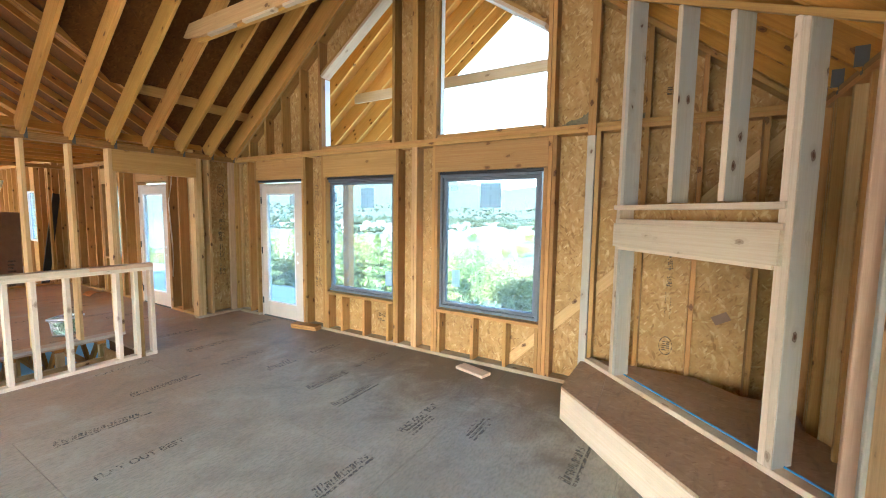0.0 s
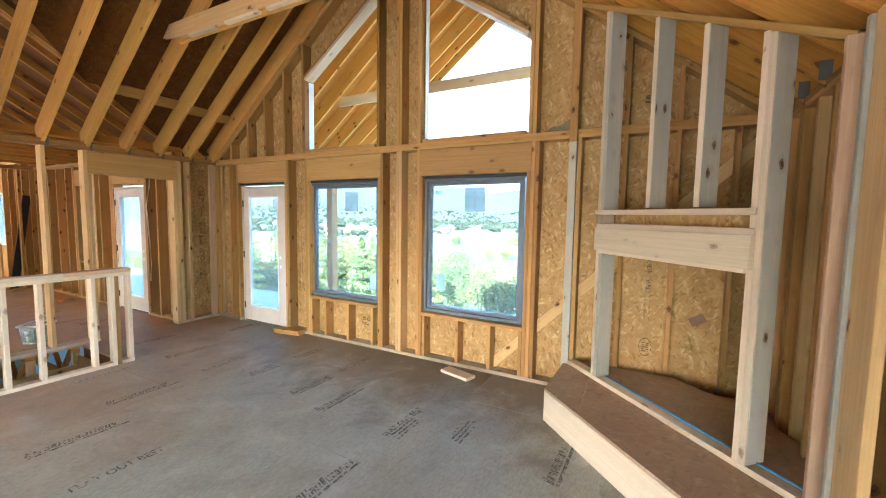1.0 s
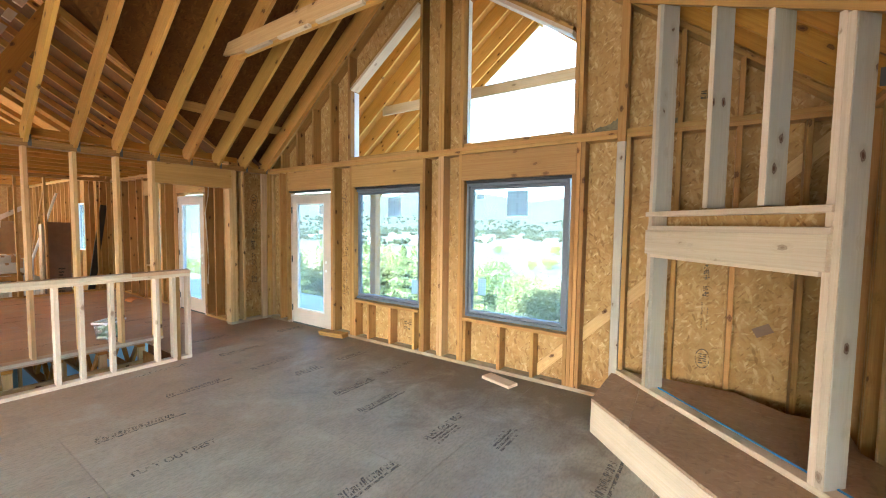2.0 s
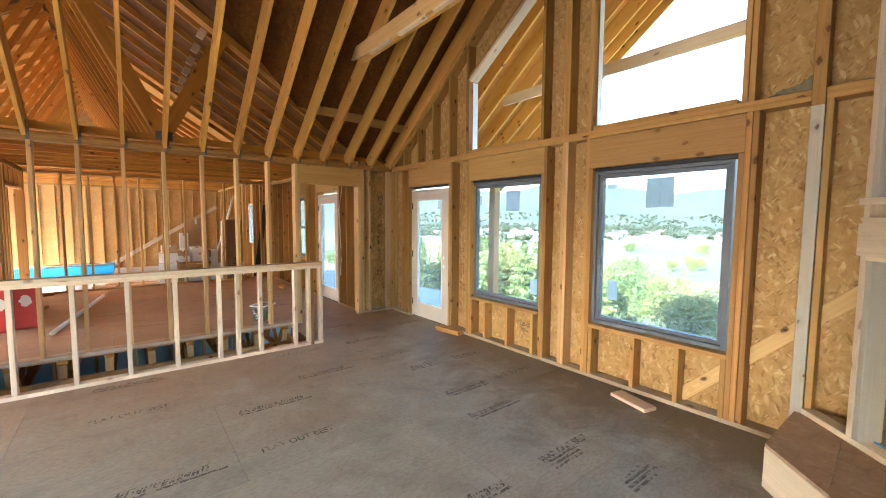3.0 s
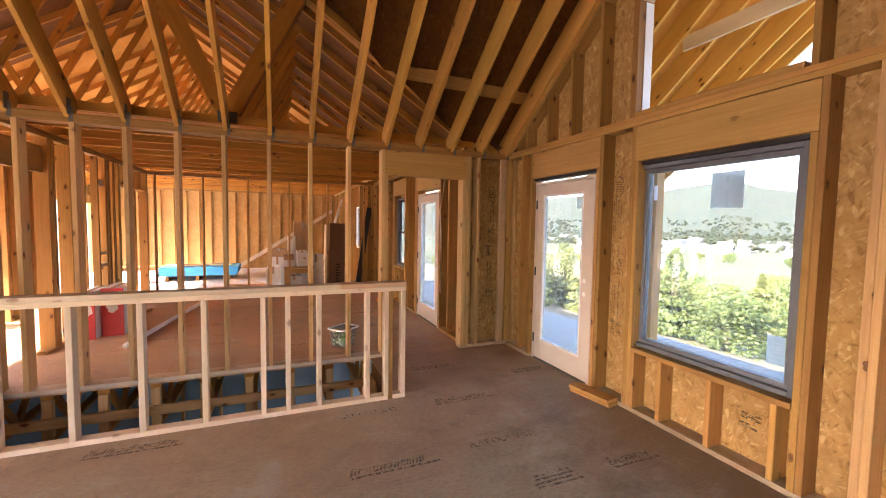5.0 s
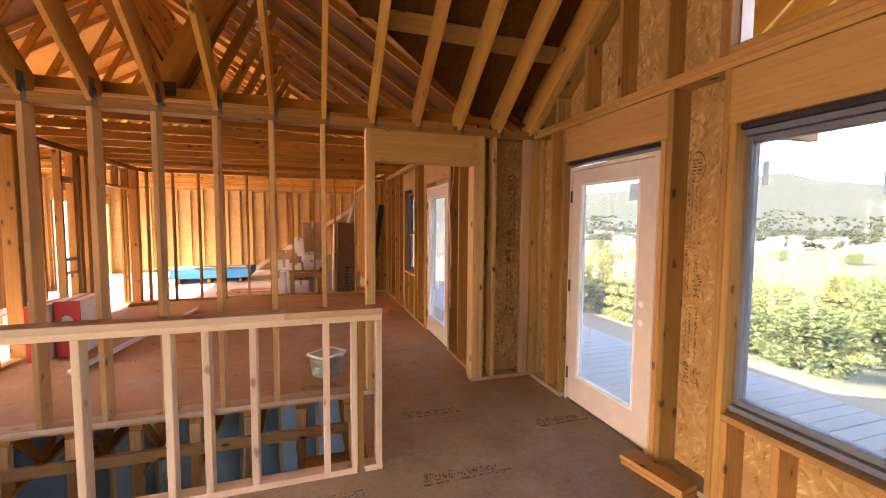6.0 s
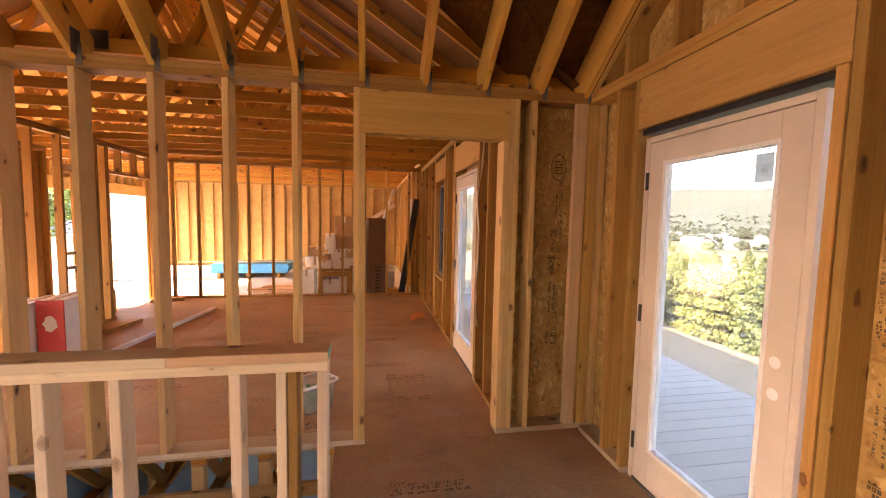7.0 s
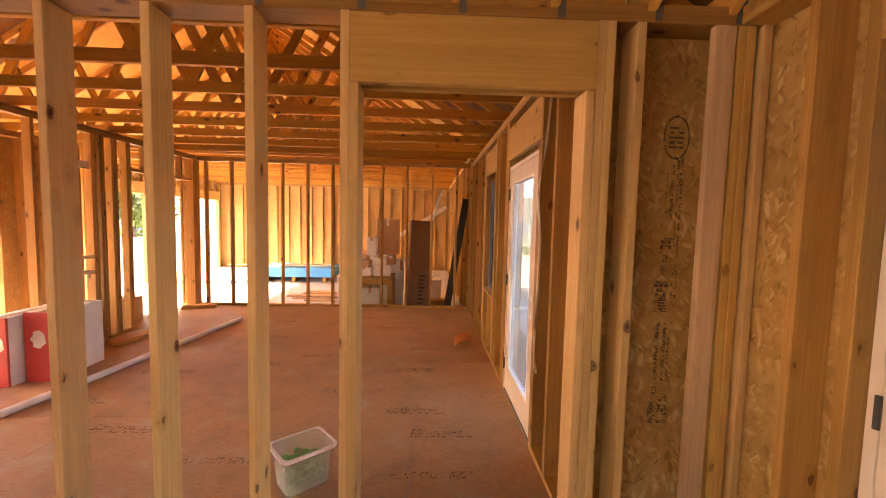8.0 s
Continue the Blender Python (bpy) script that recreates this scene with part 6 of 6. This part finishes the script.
# ---- trees ----
def crown_mesh(name, seed, kind):
    """Many small leaf clumps in an uneven crown, one unit high."""
    rng = random.Random(seed)
    verts, fcs = [], []
    count = 6000
    lobes = [(rng.uniform(-0.26, 0.26), rng.uniform(-0.26, 0.26), rng.uniform(0.06, 0.84), rng.uniform(0.07, 0.17)) for _ in range(26)]
    for _ in range(count):
        if kind == "conifer":
            z = rng.uniform(0.08, 1.0)
            tier = 0.75 + 0.35 * math.sin(z * 42)
            r = (1.02 - z) * 0.30 * tier * math.sqrt(rng.random() * 0.8 + 0.2)
            a = rng.uniform(0, 2 * math.pi)
            c = Vector((r * math.cos(a), r * math.sin(a), z - 0.25 * r))
            s = rng.uniform(0.012, 0.026)
        else:
            lx, ly, lz, lr = rng.choice(lobes)
            d = Vector((rng.gauss(0, 1), rng.gauss(0, 1), rng.gauss(0, 1))).normalized() * lr * (rng.uniform(0.5, 1.05) if rng.random() < 0.7 else rng.uniform(1.0, 1.9))
            c = Vector((lx, ly, lz)) + d
            s = rng.uniform(0.010, 0.021)
        e = Euler((rng.uniform(-2.2, 2.2), rng.uniform(-1.6, 1.6), rng.uniform(0, 6.3))).to_matrix()
        i = len(verts)
        for q in ((-1, -0.6, 0), (0.2, -0.8, 0.15), (1, 0, 0), (0.1, 0.8, 0.15), (-0.9, 0.5, 0)):
            verts.append(c + e @ (Vector(q) * s))
        fcs.append((i, i + 1, i + 2, i + 3, i + 4))
    me = bpy.data.meshes.new(name)
    me.from_pydata(verts, [], fcs)
    return me


def trunk_mesh(seed, kind):
    rng = random.Random(seed)
    bm = tube([(0, 0, -0.02), (0.01, 0, 0.25), (0.0, 0.01, 0.55), (0, 0, 0.93)], [0.022, 0.017, 0.011, 0.003], 8)
    for k in range(9):
        z = 0.25 + 0.06 * k
        a = rng.uniform(0, 6.3)
        l = (0.22 if kind != "conifer" else 0.26 * (1 - z))
        tip = Vector((l * math.cos(a), l * math.sin(a), z + (0.16 if kind != "conifer" else -0.02)))
        tube([(0, 0, z), tip * 0.5 + Vector((0, 0, z * 0.52)), tip], [0.008, 0.005, 0.002], 5, bm)
    me = bpy.data.meshes.new("trunk")
    bm.to_mesh(me)
    bm.free()
    me.materials.append(BARK)
    return me


KINDS = []
for seed, kind, mt, lab in ((1, "conifer", NEEDLE, "feathery green conifer on the slope"), (2, "broad", LEAF, "leafy green tree on the slope"), (3, "broad", LEAFY, "yellow-green leafy tree on the slope"), (4, "broad", LEAF, "leafy green tree on the slope"), (5, "conifer", LEAFY, "light green feathery tree on the slope")):
    c = crown_mesh("crown", seed, kind)
    c.materials.append(mt)
    KINDS.append((c, trunk_mesh(seed, kind), lab))


def tree(k, x, y, height, turn=0.0, wide=1.0):
    crown, trunk, lab = KINDS[k]
    z = land(x, y) - 0.1
    if x > 0:      # the slope's trees stay below the view over the valley
        height = max(1.2, min(height, 1.6 - math.hypot(x, y) * (0.055 if k == 0 else 0.085) - z))
    t = thing("tree", (x, y, z), lab, "tree", "trees by the house")
    m = Matrix.Translation((x, y, z)) @ Matrix.Rotation(turn, 4, "Z") @ Matrix.Diagonal((height * wide, height * wide, height, 1))
    put(new("trunk", trunk), t, m)
    put(new("crown", crown), t, m)
    return t


rng = random.Random(11)
for k, x, y, h, wd in ((0, 19.5, 15.8, 6.8, 1.2), (2, 17.5, 18.5, 4.6, 1.3), (1, 22, 21, 6.5, 1.2), (3, 25, 12.6, 5.6, 1.3), (4, 20, 12.3, 4.4, 1.5), 
                       (2, 30, 16, 6.8, 1.2), (1, 31, 24, 8, 1.1), (0, 25, 27, 8.5, 1.0), (4, 17, 24, 5.4, 1.2), (1, 16.5, 29, 6.8, 1.2),
                       (2, 21, 33, 7, 1.3), (0, 28, 36, 9, 1.0), (1, 36, 30, 9, 1.1), (4, 14.5, 21.0, 3.4, 1.5), (3, 13.5, 32, 5, 1.4), (1, 20, 40, 8, 1.2), (2, 12, 44, 7, 1.2), (3, 9, 52, 9, 1.2)):
    tree(k, x, y, h * rng.uniform(0.95, 1.05), rng.uniform(0, 6.3), wd)
for k, x, y, h in ((0, 12.2, 12.3, 3.6), (0, 13.0, 11.2, 3.0), (2, 15.5, 6.4, 2.4), (2, 17.0, 4.6, 2.0), (2, 14.6, 5.2, 2.0), (2, 16.0, 2.6, 1.6), (3, 18.5, 6.0, 2.2)):
    tree(k, x, y, h, rng.uniform(0, 6.3), 1.3)
for _ in range(46):
    x = rng.uniform(13, 34)
    y = rng.uniform(-4, 46)
    if math.atan2(x - 2, y - 3) > radians(61):      # open field to the south-east
        continue
    tree(rng.choice((1, 2, 2, 3)), x, y, rng.uniform(1.6, 3.0) + 0.05 * max(0, x - 18), rng.uniform(0, 6.3), rng.uniform(1.4, 2.2))
# a dense row along the slope, highest to the north
for n in range(22):
    az = radians(34 + 1.3 * n + rng.uniform(-0.6, 0.6))
    r = rng.uniform(13.0, 17.5)
    x, y = 2.2 + r * math.sin(az), 4.5 + r * math.cos(az)
    top = 1.57 - r * math.tan(radians(4.0 + 5.5 * max(0, min(1, (n - 14) / 6)) + rng.uniform(-0.8, 1.2)))
    z = land(x, y) - 0.1
    crown, trunk, lab = KINDS[rng.choice((4, 2, 0, 2))]
    t = thing("tree", (x, y, z), lab, "tree", "trees by the house")
    hh = max(1.3, top - z)
    m = Matrix.Translation((x, y, z)) @ Matrix.Rotation(rng.uniform(0, 6.3), 4, "Z") @ Matrix.Diagonal((hh * 1.15, hh * 1.15, hh, 1))
    put(new("trunk", trunk), t, m)
    put(new("crown", crown), t, m)
for k, x, y, h, wd in ((1, -30, 34, 9, 1.2), (2, -38, 30, 10, 1.2), (1, -45, 44, 12, 1.2), (3, -26, 44, 8, 1.3), (1, -52, 36, 12, 1.2), (2, -60, 25, 12, 1.2), (3, -48, 12, 11, 1.2)):
    tree(k, x, y, h, rng.uniform(0, 6.3), wd)

# single trees standing on the valley field
for _ in range(60):
    a, r = radians(rng.uniform(34, 92)), rng.uniform(85, 330)
    x, y = r * math.sin(a), r * math.cos(a)
    if noise.noise(Vector((x * 0.012, y * 0.012, 7))) < 0.0:
        continue
    z = land(x, y) - 0.1
    crown, trunk, lab = KINDS[rng.choice((1, 2, 3))]
    t = thing("tree", (x, y, z), "round leafy tree on the valley field", "tree", "valley trees")
    hh, wd = rng.uniform(3.5, 7.0), rng.uniform(1.2, 1.7)
    m = Matrix.Translation((x, y, z)) @ Matrix.Rotation(rng.uniform(0, 6.3), 4, "Z") @ Matrix.Diagonal((hh * wd, hh * wd, hh, 1))
    put(new("trunk", trunk), t, m)
    put(new("crown", crown), t, m)

# far trees: one mass of leaf lumps
tmpl = bmesh.new()
bmesh.ops.create_icosphere(tmpl, subdivisions=1, radius=1.0)
tv = [v.co.copy() for v in tmpl.verts]
tf = [[v.index for v in f.verts] for f in tmpl.faces]
tmpl.free()
fv, ff = [], []
for _ in range(8500):
    a = radians(rng.uniform(25, 110))
    r = rng.choice((rng.uniform(330, 520), rng.uniform(420, 700), rng.uniform(520, 760), rng.uniform(600, 1000)))
    x, y = r * math.sin(a), r * math.cos(a)
    if noise.noise(Vector((x * 0.012, y * 0.012, 7))) < (0.12 if r < 560 else -0.25):
        continue
    h = rng.uniform(3.0, 7.5) * (1 if r > 120 else 0.7)
    z = land(x, y)
    for k in range(5):
        c = Vector((x + rng.uniform(-0.35, 0.35) * h, y + rng.uniform(-0.35, 0.35) * h, z + h * rng.uniform(0.35, 0.75)))
        s = h * rng.uniform(0.16, 0.32)
        i = len(fv)
        for v in tv:
            fv.append(c + v * s * rng.uniform(0.65, 1.25))
        ff += [[i + q for q in f] for f in tf]
me = bpy.data.meshes.new("far_trees")
me.from_pydata(fv, [], ff)
me.materials.append(FARLEAF)
for p in me.polygons:
    p.use_smooth = True
tagged(new("far_trees", me), "clumps of trees across the valley", "trees", kind="stuff")


def far_house(x, y, w, d, h, turn, wall_mat):
    z = land(x, y) - 0.2
    hs = thing("house", (x, y, z), "small pale house with a grey roof across the valley" if wall_mat is SIDING else "grey-blue house beyond the lawn", "house", "valley houses")
    m = pose(x, y, z, 0, 0, turn)
    bm = block((-w / 2, -d / 2, 0), (w / 2, d / 2, h))
    bmesh.ops.transform(bm, matrix=m, verts=bm.verts)
    part("wall", bm, wall_mat, hs)
    bm = bmesh.new()
    e = 0.4
    vs = [bm.verts.new(m @ Vector(p)) for p in ((-w / 2 - e, -d / 2 - e, h - 0.1), (w / 2 + e, -d / 2 - e, h - 0.1), (w / 2 + e, d / 2 + e, h - 0.1), (-w / 2 - e, d / 2 + e, h - 0.1), (-w / 2 - e, 0, h + d * 0.3), (w / 2 + e, 0, h + d * 0.3))]
    for q in ((0, 1, 5, 4), (2, 3, 4, 5), (0, 4, 3), (1, 2, 5), (3, 2, 1, 0)):
        bm.faces.new([vs[i] for i in q])
    part("roof", bm, SHINGLE, hs)
    for s in (-1, 1):
        bm = block((s * w * 0.25 - 0.5, -d / 2 - 0.03, h * 0.35), (s * w * 0.25 + 0.5, -d / 2 + 0.02, h * 0.8))
        bmesh.ops.transform(bm, matrix=m, verts=bm.verts)
        part("window", bm, BLACK, hs)
    return hs


for _ in range(90):
    a = radians(rng.uniform(35, 95))
    r = rng.uniform(330, 680)
    far_house(r * math.sin(a), r * math.cos(a), rng.uniform(9, 16), rng.uniform(7, 10), rng.uniform(2.8, 4.5), rng.uniform(0, 180), SIDING)
far_house(-40, 56, 14, 9, 4.5, 20, GREYSIDING)
far_house(-70, 70, 16, 9, 5, -10, GREYSIDING)
